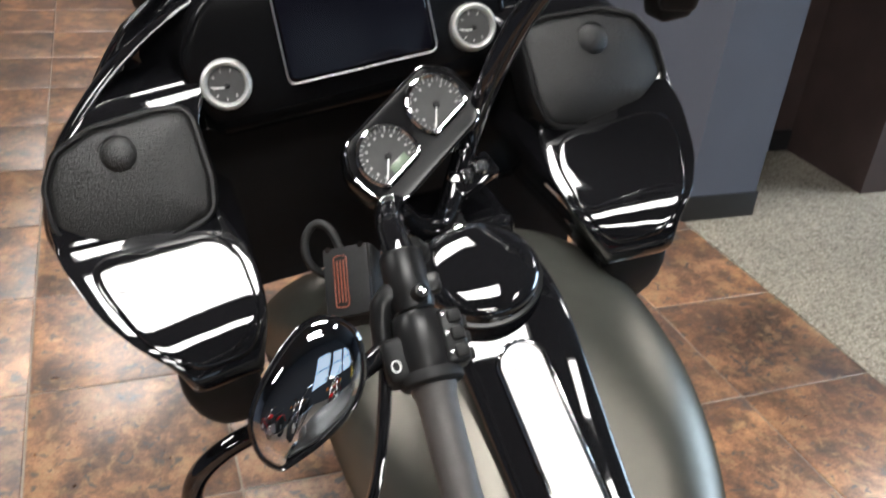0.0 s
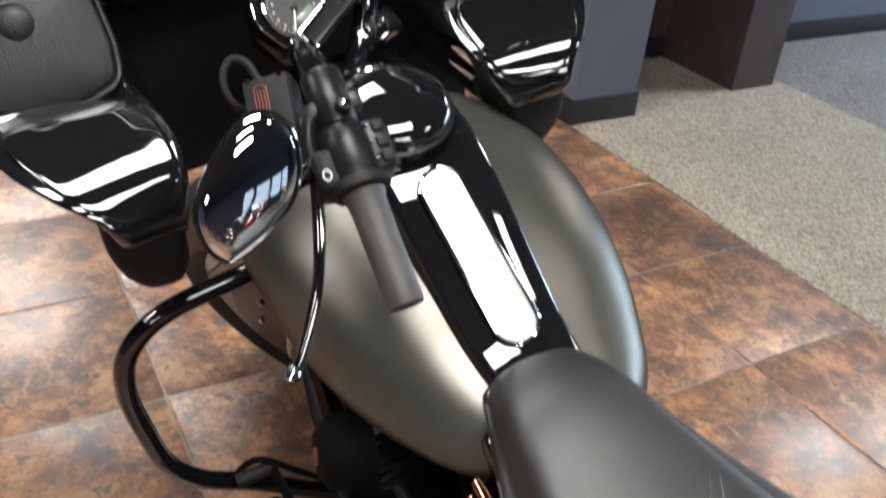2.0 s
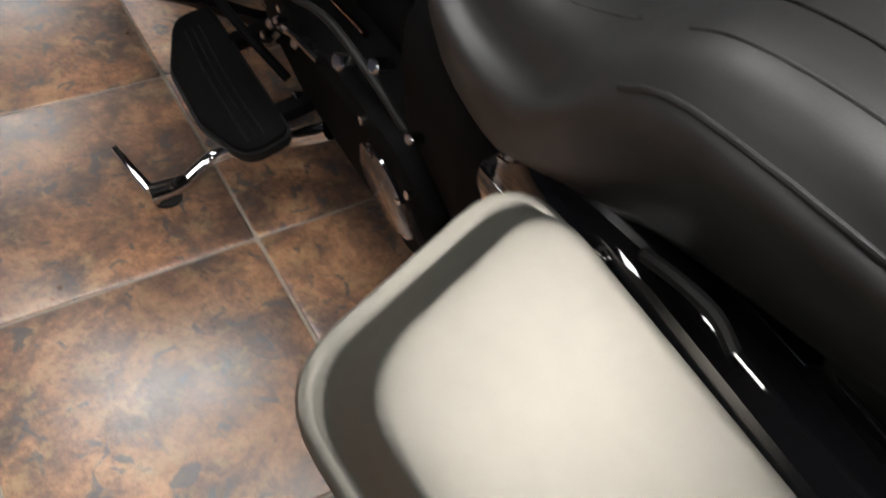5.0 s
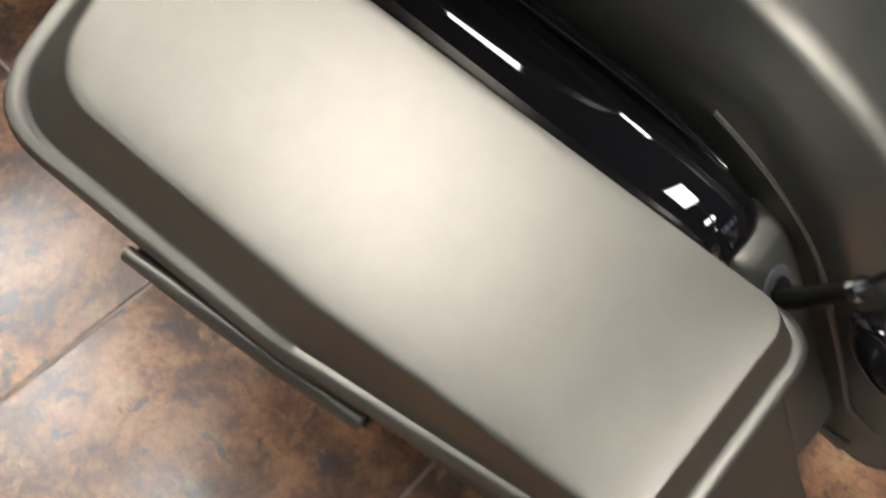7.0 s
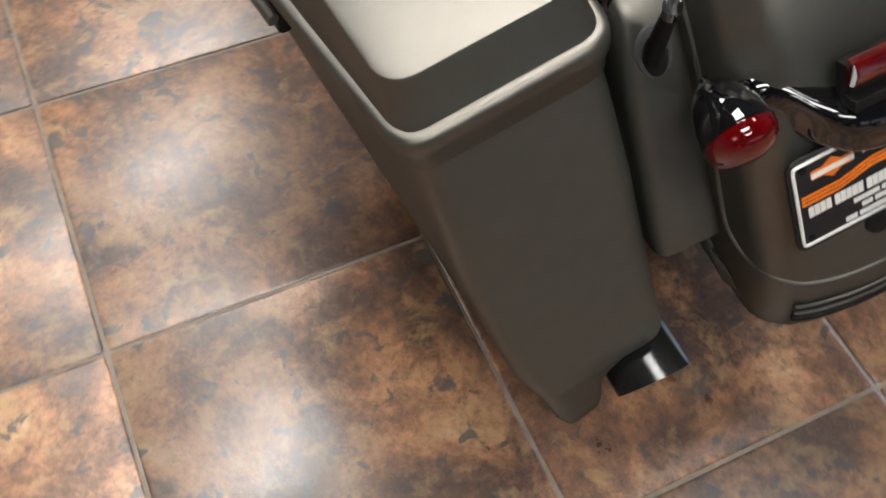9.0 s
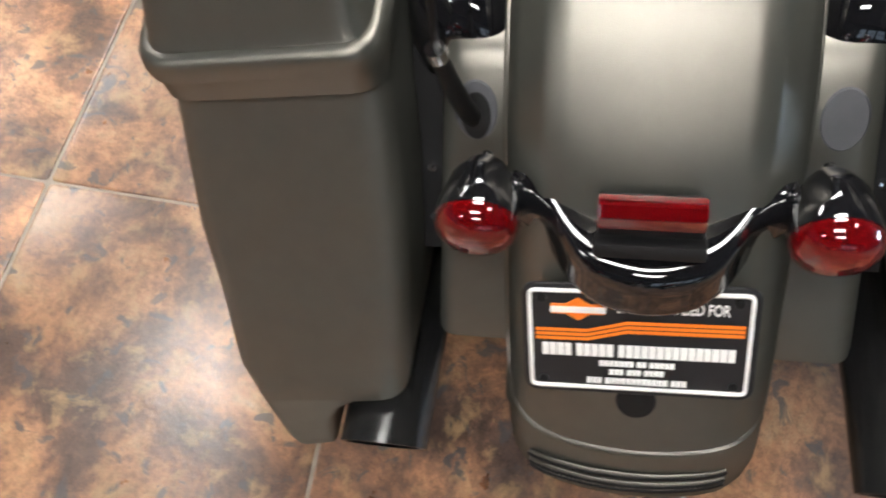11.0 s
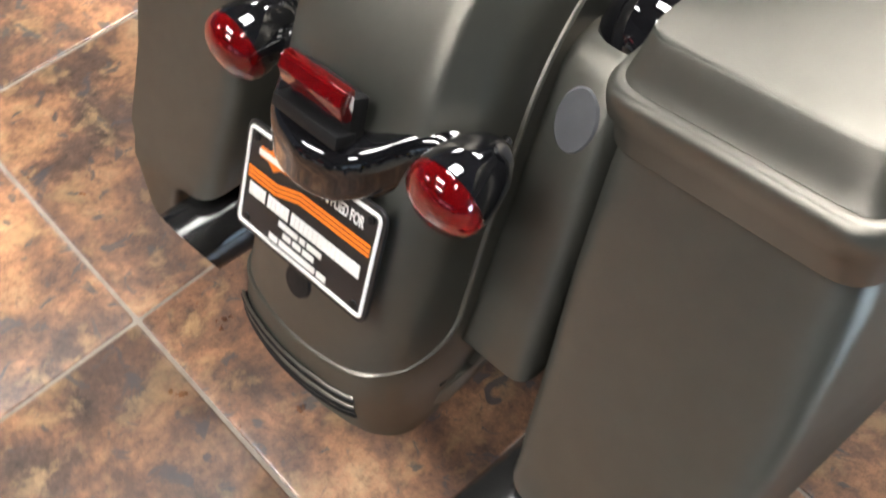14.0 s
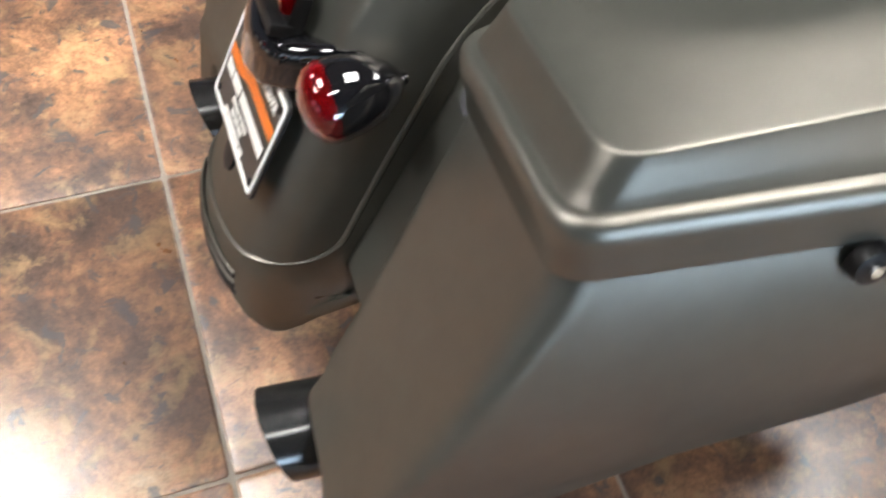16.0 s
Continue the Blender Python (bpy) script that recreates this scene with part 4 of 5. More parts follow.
for y, z in ((1.275, 0.657), (1.297, 0.603)):
    part("rocker_trim", tube([(-0.098, y + 0.022, z + 0.003), (-0.1, y, z), (-0.102, y - 0.022, z - 0.003)], 0.009, 10, 3), FLOORGLEAM, engine)
for x, y, z in ((-0.226, 1.08, 0.4), (-0.226, 1.2, 0.425), (-0.226, 1.36, 0.42), (-0.226, 1.48, 0.41), (-0.226, 1.57, 0.36), (-0.226, 1.57, 0.28)):
    part("case_bolt", turned([(0.0, 0.012), (0.006, 0.011), (0.007, 0.0)], (x + 0.01, y, z - 0.006), (-1, 0, 0.3), 8), CHROME, engine)
for x, y, z, r in ((-0.235, 1.62, 0.245, 0.009), (-0.235, 1.585, 0.285, 0.008), (-0.235, 1.5, 0.37, 0.009), (-0.235, 1.46, 0.405, 0.006), (-0.235, 1.375, 0.425, 0.009), (-0.24, 1.47, 0.245, 0.008), (-0.215, 1.25, 0.478, 0.012), (-0.2, 1.165, 0.53, 0.01), (-0.21, 1.07, 0.5, 0.007)):
    part("hex_bolt", turned([(0.0, r), (r * 0.75, r), (r, r * 0.8), (r, -0.02)], (x, y, z), (-0.8, -0.2, 0.6), 6), CHROME, engine)
part("shift_rod", tube([(-0.238, 1.7, 0.2), (-0.24, 1.55, 0.3), (-0.238, 1.42, 0.42), (-0.232, 1.3, 0.45)], 0.006, 8, 4), GLOSS, engine)
part("clutch_cable", tube([(-0.17, 1.78, 0.6), (-0.2, 1.66, 0.44), (-0.21, 1.5, 0.43), (-0.2, 1.3, 0.49), (-0.19, 1.12, 0.42), (-0.2, 1.06, 0.3)], 0.006, 8, 5), RUBBER, engine)
part("drain_hose", tube([(-0.19, 1.1, 0.42), (-0.225, 1.07, 0.34), (-0.21, 1.02, 0.26), (-0.225, 0.98, 0.2)], 0.007, 8, 5), RUBBER, engine)
# added black block that keeps the gap behind the front tyre dark
part("dark_filler", loft([[(-0.1 - 0.06 * k, y, z) for y, z in ((1.72, 0.16), (1.84, 0.16), (1.84, 0.5), (1.76, 0.5))] for k in (0, 1)]), VOID, engine)
for k in range(6):
    part("cooling_fin", block((0.09, 0.012, 0.004), (-0.13, 1.46 + 0.004 * k, 0.52 + 0.014 * k), 0.001), GLOSS, engine)
horn = thing("horn_cover", "", "", parent=bike)
part("shell", turned([(0.0, 0.05), (0.03, 0.048), (0.045, 0.038), (0.052, 0.02), (0.052, -0.02)], (-0.19, 1.49, 0.58), (-1, 0.1, 0.25), 26), VOID, horn)
part("emblem", plate_on([(0.01 * math.cos(a), 0.014 * math.sin(a)) for a in [2 * math.pi * k / 16 for k in range(16)]], 0.003, facing((-0.2405, 1.495, 0.593), (-1, 0.1, 0.25)), 0.0006), EMBLEM, horn, "small orange emblem")
for k, pts in enumerate(([(-0.1, 1.7, 0.7), (-0.16, 1.62, 0.62), (-0.15, 1.5, 0.5), (-0.12, 1.4, 0.42)],)):
    part("hose", tube(pts, 0.009, 10, 5), RUBBER, engine)
frame_part = thing("frame", "", "", parent=bike)
for s in (-1, 1):
    part("rail", tube(mirrored([(-0.05, 1.82, 0.8), (-0.1, 1.86, 0.5), (-0.13, 1.8, 0.22), (-0.14, 1.6, 0.17), (-0.15, 1.2, 0.17), (-0.15, 0.95, 0.24), (-0.13, 0.85, 0.5)], s), 0.018, 12, 6), GLOSS, frame_part)
part("spine", tube([(0, 1.85, 0.85), (0, 1.5, 0.72), (0, 1.2, 0.62), (0, 0.9, 0.6)], 0.04, 12, 5), GLOSS, frame_part)
part("belly", block((0.2, 0.6, 0.06), (0, 1.4, 0.2), 0.02), MATTE, frame_part)

# fuel tank and console
TX, CX = 0.024, 0.014
TANK = [(1.255, 0.05, 0.712, 0.68, 0.05), (1.27, 0.085, 0.724, 0.655, 0.085), (1.32, 0.135, 0.737, 0.64, 0.135), (1.40, 0.18, 0.768, 0.64, 0.182), (1.48, 0.212, 0.816, 0.645, 0.215), (1.58, 0.236, 0.858, 0.655, 0.236), (1.68, 0.244, 0.875, 0.67, 0.244), (1.78, 0.24, 0.875, 0.68, 0.242), (1.86, 0.215, 0.862, 0.69, 0.232), (1.92, 0.165, 0.842, 0.70, 0.208), (1.97, 0.11, 0.815, 0.715, 0.165), (2.0, 0.06, 0.785, 0.74, 0.08)]


def tank_loop(y, w, top, low, left):
    h = top - low
    half = [(0, top), (0.35 * w, top - 0.006), (0.62 * w, top - 0.1 * h), (0.84 * w, top - 0.27 * h), (0.97 * w, top - 0.5 * h), (w, top - 0.7 * h), (0.93 * w, low + 0.1 * h), (0.7 * w, low)]
    pts = half + [(0, low)] + [(-x, z) for x, z in half[:0:-1]]
    return [(TX + (x if x > 0 else x * left / w), y, z) for x, z in smoothed_loop(pts, 3)]


part("fuel_tank", loft([tank_loop(*r) for r in along(TANK, 3)]), DENIM, bike, "matte olive-grey fuel tank", 70)


CONSOLE = [(1.27, 0.054, 0.743), (1.32, 0.058, 0.753), (1.36, 0.062, 0.764), (1.40, 0.065, 0.786), (1.45, 0.068, 0.825), (1.50, 0.071, 0.867), (1.55, 0.074, 0.905), (1.60, 0.078, 0.93), (1.66, 0.08, 0.94), (1.72, 0.078, 0.935), (1.77, 0.07, 0.915), (1.81, 0.05, 0.885)]
loops = []
for y, w, z in along(CONSOLE, 3):
    loops.append([(CX + x, y, z + h - 0.0135) for x, h in ((-w, -0.09), (-w, -0.05), (-w, -0.002), (-w * 0.94, 0.007), (-w * 0.8, 0.011), (-w * 0.4, 0.013), (0, 0.0135), (w * 0.4, 0.013), (w * 0.8, 0.011), (w * 0.94, 0.007), (w, -0.002), (w, -0.05), (w, -0.09))])
console = part("tank_console", loft(loops), GLOSS, bike, "gloss black tank console", 50)
cap_at = (-0.002, 1.632, 0.959)
cap_dir = (0, -0.35, 1)
cap = thing("fuel_cap", "gloss black domed fuel door", "", parent=bike)
part("door", turned([(0.09, -0.09), (0.08, -0.03), (0.073, 0.0), (0.0725, 0.01), (0.07, 0.017), (0.063, 0.022), (0.048, 0.027), (0.026, 0.03), (0.0, 0.031)], cap_at, cap_dir, 48), GLOSS, cap)
part("rim", turned([(0.0725, -0.002), (0.077, 0.0), (0.077, 0.004), (0.0725, 0.005)], cap_at, cap_dir, 48), SATIN, cap)
part("key_lock", turned([(0.0, 0.006), (0.008, 0.006), (0.011, 0.004), (0.012, -0.004)], Vector(cap_at) + Vector((0.0, 0.05, 0.036)), cap_dir, 20), CHROME, cap)
INS = facing((0.01, 1.456, 0.8405), (-0.012, -0.142, 0.178), (0, 1, 0))
stad = [(0.026 * math.cos(a), (0.09 if math.sin(a) > 0 else -0.09) + 0.026 * math.sin(a)) for a in [2 * math.pi * (k + 0.5) / 36 for k in range(36)]]
insert = part("console_insert", plate_on(stad, 0.006, INS, 0.001), SILVER, bike, "silver dotted console insert in a chrome bezel")
part("bezel", ring([INS @ Vector((p[0] * 1.08, p[1] * 1.02, 0.0005)) for p in stad], 0.0028), CHROME, insert)
bm = bmesh.new()
for r_ in range(36):
    for c_ in range(6):
        block((0.0034, 0.0034, 0.0012), INS @ Vector((-0.0165 + c_ * 0.0066, -0.092 + r_ * 0.0053, 0.0006)), bm=bm)
tagged(part("insert_dots", bm, SILVER, insert), kind="stuff")

# engine guard, floorboards, side stand
for s in (-1, 1):
    guard = s > 0 and part("engine_guard", tube(mirrored([(-0.1, 1.79, 0.70), (-0.24, 1.80, 0.686), (-0.345, 1.80, 0.674), (-0.413, 1.80, 0.632), (-0.44, 1.80, 0.56), (-0.44, 1.80, 0.47), (-0.43, 1.80, 0.385), (-0.39, 1.80, 0.318), (-0.31, 1.80, 0.255), (-0.2, 1.80, 0.15), (-0.12, 1.79, 0.12)], s), 0.0165, 18, 6), GLOSS, bike, "gloss black tubular engine guard")
    guard and part("brace", tube(mirrored([(-0.36, 1.79, 0.29), (-0.3, 1.76, 0.35), (-0.24, 1.72, 0.32), (-0.16, 1.66, 0.28)], s), 0.006, 10, 4), VOID, guard)
    if s < 0:
        continue
    board = thing("floorboard", "black rubber-topped rider floorboard", "", parent=bike)
    shape = rounded([(-0.275, 1.395), (-0.362, 1.385), (-0.4, 1.50), (-0.4, 1.64), (-0.352, 1.765), (-0.28, 1.76)], [0.03, 0.05, 0.08, 0.08, 0.05, 0.02], 5)
    part("pan", loft([[(s * p.x, p.y, z) for p in shrunk(shape, i)] for z, i in ((0.222, 0.012), (0.228, 0.002), (0.24, 0.0), (0.247, 0.001))]), MATTE, board)
    part("pad", loft([[(s * p.x, p.y, z) for p in shrunk(shape, i)] for z, i in ((0.246, 0.005), (0.254, 0.006), (0.257, 0.01))]), VOID, board)
    for k in range(3):
        x = 0.318 + 0.013 * k
        part("rib", tube([(s * -x, 1.41, 0.2575), (s * -x - s * 0.005, 1.56, 0.2575), (s * -x, 1.71, 0.2575)], 0.0016, 6, 4), SATIN, board)
    part("hinge", block((0.13, 0.03, 0.025), (s * -0.23, 1.46, 0.235), 0.006), VOID, board)
    part("hinge", block((0.13, 0.03, 0.025), (s * -0.23, 1.66, 0.235), 0.006), VOID, board)
shift_lever = thing("shift_lever", "", "", parent=bike)
part("arm", tube([(-0.24, 1.5, 0.26), (-0.27, 1.62, 0.31), (-0.28, 1.75, 0.33)], 0.008, 10, 4), VOID, shift_lever)
part("peg", turned([(0.0, 0), (0.012, 0), (0.013, 0.06), (0.0, 0.062)], (-0.28, 1.75, 0.33), (-1, 0, 0), 14), RUBBER, shift_lever)
GROUNDED = BIKE.inverted()
stand = thing("side_stand", "chrome-tipped side stand down on the tiles", "", parent=bike, m=GROUNDED)
part("leg", tube([(0.14, 1.40, 0.17), (0.06, 1.49, 0.09), (0.0, 1.545, 0.045), (-0.06, 1.53, 0.025)], [0.017, 0.016, 0.014, 0.012], 12, 4), CHROME, stand)
part("foot", tube([(-0.055, 1.532, 0.022), (-0.09, 1.527, 0.02), (-0.128, 1.525, 0.02)], [0.012, 0.018, 0.02], 14, 3, flat=0.8), CHROME, stand)
part("tab", tube([(-0.124, 1.53, 0.026), (-0.136, 1.575, 0.034), (-0.148, 1.632, 0.042)], [0.011, 0.009, 0.007], 12, 3), CHROME, stand)
part("pad", turned([(0.0, 0.0), (0.026, 0.0), (0.026, 0.006), (0.0, 0.006)], (-0.1, 1.526, 0.002), (0, 0, 1), 18), RUBBER, stand)

# ---- fairing ----
FX = -0.035
fairing = thing("fairing", "gloss black frame-mounted fairing with smoked windscreen", "", parent=bike)


def shell_loop(y, k, up=0.0):
    half = [(0.0, 1.255), (0.12, 1.25), (0.22, 1.232), (0.31, 1.188), (0.39, 1.13), (0.446, 1.07), (0.472, 1.0), (0.468, 0.95), (0.445, 0.9), (0.4, 0.86), (0.35, 0.835), (0.29, 0.825)]
    pts = [(x * k, 0.95 + (z - 0.95) * k + up) for x, z in half]
    line = [(-x, z) for x, z in pts[:0:-1]] + pts
    return [Vector((FX + v.x, y + 0.14 * (v.x / 0.5) ** 2 * -1 + 0.0, v.z)) for v in smoothed([(x, 0, z) for x, z in line], 4)]


shell = part("shell", loft([shell_loop(2.075, 0.985), shell_loop(2.085, 1.0), shell_loop(2.12, 1.005), shell_loop(2.2, 0.97), shell_loop(2.32, 0.86), shell_loop(2.42, 0.68), shell_loop(2.48, 0.42), shell_loop(2.5, 0.15)], closed=False), GLOSS, fairing, smooth=50)
shell.modifiers.new("thickness", "SOLIDIFY").thickness = 0.006
# added black plate standing in for the dark interior right of the tank
part("interior_filler", block((0.2, 0.02, 0.36), (0.25, 2.16, 0.6), 0.004), MATTE, fairing)
part("back_wall", block((0.62, 0.02, 0.5), (FX, 2.2, 0.92), 0.004), MATTE, fairing)

# levels of a speaker pod: height, inner and outer half-width, rear face
POD = [(0.835, 0.25, 0.312, 1.79), (0.848, 0.245, 0.32, 1.735), (0.862, 0.242, 0.326, 1.697), (0.875, 0.238, 0.33, 1.684), (0.888, 0.235, 0.333, 1.681), (0.91, 0.226, 0.346, 1.69), (0.928, 0.219, 0.366, 1.702), (0.939, 0.215, 0.381, 1.717), (0.948, 0.213, 0.397, 1.74), (0.957, 0.213, 0.415, 1.77), (0.968, 0.217, 0.432, 1.81), (0.98, 0.228, 0.447, 1.85), (0.99, 0.237, 0.457, 1.885), (1.0, 0.24, 0.459, 1.902), (1.03, 0.241, 0.46, 1.923), (1.085, 0.236, 0.438, 1.955), (1.12, 0.22, 0.4, 1.98), (1.14, 0.2, 0.37, 2.0), (1.15, 0.19, 0.35, 2.03)]
POD_FINE = along(POD, 12)
POD_ARC = [0.0]
for p, q in zip(POD_FINE, POD_FINE[1:]):
    POD_ARC.append(POD_ARC[-1] + math.hypot(q[0] - p[0], q[3] - p[3]))


def pod_sweep(z):
    return min(1.0, max(0.0, (1.04 - z) / 0.05))


def pod_loop(s, z, xi, xo, y):
    out = []
    for p in rounded([(xi, y), (xo, y), (xo - 0.012, max(y + 0.12, 2.03)), (xi, max(y + 0.12, 2.05))], [0.012, 0.02, 0.03, 0.01], 5):
        sweep = ((p.x - xi) / (xo - xi) - 0.6) * pod_sweep(z)
        out.append((FX + s * p.x, p.y - 0.032 * sweep, z + 0.018 * sweep))
    return out


def pod_arc(z):
    return POD_ARC[min(range(len(POD_FINE)), key=lambda q: abs(POD_FINE[q][0] - z))]


def pod_point(s, u, arc, lift=0.0):
    """A point on a pod's rear face: u runs from its inner to its outer edge, arc up its profile."""
    i = max(1, min(len(POD_ARC) - 2, next((k for k, v in enumerate(POD_ARC) if v >= arc), len(POD_ARC) - 1)))
    t = (arc - POD_ARC[i - 1]) / (POD_ARC[i] - POD_ARC[i - 1])
    z, xi, xo, y = [p + (q - p) * t for p, q in zip(POD_FINE[i - 1], POD_FINE[i])]
    a, b = POD_FINE[max(i - 4, 0)], POD_FINE[min(i + 3, len(POD_FINE) - 1)]
    n_ = Vector((0, -(b[0] - a[0]), b[3] - a[3])).normalized()
    sweep = (u - 0.6) * pod_sweep(z)
    return Vector((FX + s * (xi + (xo - xi) * u), y - 0.032 * sweep, z + 0.018 * sweep)) + n_ * lift


DOOR_LOW, DOOR_TOP = pod_arc(0.9), pod_arc(0.986)
for s in (-1, 1):
    pod = thing("speaker_pod", "", "", parent=fairing)
    loops = [pod_loop(s, *row) for row in along(POD, 3)]
    part("panel", loft(loops), GLOSS, pod, smooth=50)
    SP = facing((FX + s * 0.345, 1.934, 1.05), (0.0, -1, 0.55))
    out = [((-x if s < 0 else x), y) for x, y in [(0.112, -0.04), (0.108, 0.02), (0.084, 0.062), (0.03, 0.085), (-0.06, 0.09), (-0.109, 0.084), (-0.112, -0.02), (-0.103, -0.072), (-0.05, -0.086), (0.07, -0.088)]]
    if s < 0:
        out = out[::-1]
    oval = rounded([Vector(p) * 0.93 for p in out], 0.03, 4)
    rows = [[SP @ Vector((p[0], p[1], z)) for p in shrunk(oval, i)] for i, z in ((-0.007, -0.06), (-0.007, 0.004), (-0.004, 0.008), (0.0, 0.008), (0.003, 0.004))]
    part("surround", loft(rows, caps=False), SATIN, pod)
    part("grille", loft([[SP @ Vector((p[0], p[1], z)) for p in shrunk(oval, i)] for i, z in ((0.002, 0.0), (0.003, 0.004), (0.008, 0.0065))] + [[SP @ Vector((p[0] * k, p[1] * k, z)) for p in shrunk(oval, 0.008)] for k, z in ((0.85, 0.0105), (0.6, 0.0155), (0.3, 0.0185), (0.05, 0.0195))]), GRILLE, pod, "dark grey perforated speaker grille", 60)
    c = SP @ Vector((s * 0.0, 0.036, 0.0))
    n_ = SP.to_3x3() @ Vector((0, 0, 1))
    part("tweeter", turned([(0.0, 0.027), (0.008, 0.0262), (0.015, 0.0238), (0.021, 0.0195), (0.025, 0.013), (0.026, 0.0)], c, n_, 32), GRILLE, pod)
    part("tweeter_ring", turned([(0.026, 0.006), (0.027, 0.0135), (0.029, 0.0125), (0.03, 0.006)], c, n_, 32), SATIN, pod)
    loops = []
    for k, lift in ((1.0, -0.004), (1.0, 0.002), (0.975, 0.0042), (0.94, 0.0046), (0.88, 0.0048), (0.8, 0.0048), (0.7, 0.0048), (0.6, 0.0048), (0.5, 0.0048), (0.4, 0.0048), (0.3, 0.0048), (0.2, 0.0048), (0.1, 0.0048), (0.02, 0.0048)):
        loop = []
        for q in range(64):
            a = 2 * math.pi * (q + 0.5) / 64
            cu, cv = (math.copysign(abs(f(a)) ** 0.45, f(a)) for f in (math.cos, math.sin))
            loop.append(pod_point(s, 0.47 + 0.41 * k * cu, (DOOR_LOW + DOOR_TOP) / 2 + (DOOR_TOP - DOOR_LOW) / 2 * k * cv, lift))
        loops.append(loop)
    part("glove_door", loft(loops), GLOSS, pod, smooth=50)
    part("bolt", turned([(0.0, 0.006), (0.008, 0.006), (0.012, 0.003), (0.016, 0.0), (0.016, -0.02)], (FX + s * 0.2565, 1.724, 0.851), (0, -0.8, -0.1), 18), SATIN, pod)
    lower = [(0.875, 0.252, 0.345, 1.722), (0.845, 0.247, 0.347, 1.706), (0.80, 0.252, 0.338, 1.713), (0.765, 0.265, 0.32, 1.73), (0.752, 0.28, 0.308, 1.748)]
    part("air_deflector", loft([[(FX + s * p.x, p.y, z) for p in rounded([(xi, yr), (xo, yr + 0.01), (xo, yr + 0.12), (xi, yr + 0.12)], 0.02, 4)] for z, xi, xo, yr in along(lower, 2)]), MATTE, pod, "matte black air deflector")

# dashboard with display and two small gauges
dash_rows = ((1.035, 0.205, 2.04), (1.055, 0.215, 2.005), (1.08, 0.222, 1.993), (1.12, 0.235, 1.996), (1.17, 0.238, 2.004), (1.2, 0.222, 2.009), (1.225, 0.202, 2.013), (1.245, 0.178, 2.017), (1.26, 0.148, 2.022), (1.2645, 0.138, 2.028), (1.266, 0.13, 2.036), (1.2655, 0.12, 2.08), (1.264, 0.11, 2.18))
part("dash", loft([[(FX + p.x, p.y, z) for p in rounded([(-w, yr), (w, yr), (w + 0.03, yr + 0.15), (-w - 0.03, yr + 0.15)], 0.02, 4)] for z, w, yr in along(dash_rows, 2)]), DASH, fairing, smooth=50)
# hollow inner panels from the dashboard to the edge of the screen
for s in (-1, 1):
    cols = []
    for u in [k / 6 for k in range(7)]:
        cols.append([(FX + s * (xi + (xo - xi) * u), 2.035 + 0.045 * u + 0.03 * math.sin(math.pi * u), z + dz * u) for z, xi, xo, dz in along(((1.05, 0.2, 0.4, 0.0), (1.1, 0.215, 0.384, 0.0), (1.14, 0.225, 0.362, 0.0), (1.18, 0.222, 0.333, 0.0), (1.212, 0.2, 0.3, 0.0), (1.24, 0.17, 0.245, 0.006), (1.256, 0.13, 0.2, 0.01)), 3)])
    inner_panel = part("inner_panel", loft(cols, closed=False), GLOSS, fairing, smooth=60)
    inner_panel.modifiers.new("thickness", "SOLIDIFY").thickness = 0.004
DISP = facing((-0.027, 1.992, 1.176), (0, -1, 0.2))
disp = rounded([(-0.106, -0.06), (0.106, -0.06), (0.103, 0.062), (-0.103, 0.062)], 0.012, 5)
display = part("display", plate_on(disp, 0.02, DISP, 0.002), SCREEN, fairing, "dark infotainment display in a chrome-lined bezel")
part("display_trim", ring([DISP @ Vector((p[0] * 1.04, p[1] * 1.06, 0.001)) for p in disp], 0.0014), SILVER, display)
for s, gx in ((-1, -0.2205), (1, 0.1435)):
    g = thing("small_gauge", "", "", parent=fairing)
    at, n_ = Vector((gx, 1.99, 1.132)), Vector((0, -1, 0.32)).normalized()
    part("bezel", turned([(0.0255, -0.02), (0.0255, 0.004), (0.027, 0.008), (0.03, 0.01), (0.033, 0.008), (0.035, 0.002), (0.035, -0.03)], at, n_, 36), RINGS, g, "chrome gauge bezel")
    part("face", turned([(0.0, 0.002), (0.0265, 0.002), (0.0265, -0.002)], at, n_, 32), DIAL, g)
    G = facing(at + n_ * 0.0035, n_)
    part("needle", block((0.002, 0.02, 0.0008), (0, 0, 0), turn=Matrix.Translation((-0.009, -0.003, 0)) @ Matrix.Rotation(radians(80), 4, "Z")), WHITE, g, m=G)
    for k in range(7):
        a = radians(-30 + 40 * k)
        part("tick", block((0.0012, 0.004, 0.0006), turn=Matrix.Rotation(a, 4, "Z") @ Matrix.Translation((0, 0.02, 0))), WHITE, g, m=G)
    part("hub", turned([(0.0, 0.003), (0.004, 0.0025), (0.0045, 0)], at + n_ * 0.003 + Vector((0, 0, -0.002)), n_, 14), SATIN, g)

# windscreen
wrows = []
for z, w, y0, bow in ((1.10, 0.385, 2.11, 0.2), (1.14, 0.367, 2.09, 0.2), (1.18, 0.335, 2.085, 0.18), (1.217, 0.3, 2.082, 0.16), (1.264, 0.215, 2.085, 0.12), (1.3, 0.165, 2.09, 0.08), (1.35, 0.12, 2.1, 0.05), (1.39, 0.06, 2.11, 0.02)):
    wrows.append([Vector((FX + w * u, y0 + bow * (1 - u * u) * 0.6, z)) for u in [k / 12 - 1 for k in range(25)]])
screen = part("windscreen", loft(wrows, closed=False), SMOKE, fairing, "short dark smoked windscreen", 60)
screen.modifiers.new("thickness", "SOLIDIFY").thickness = 0.004

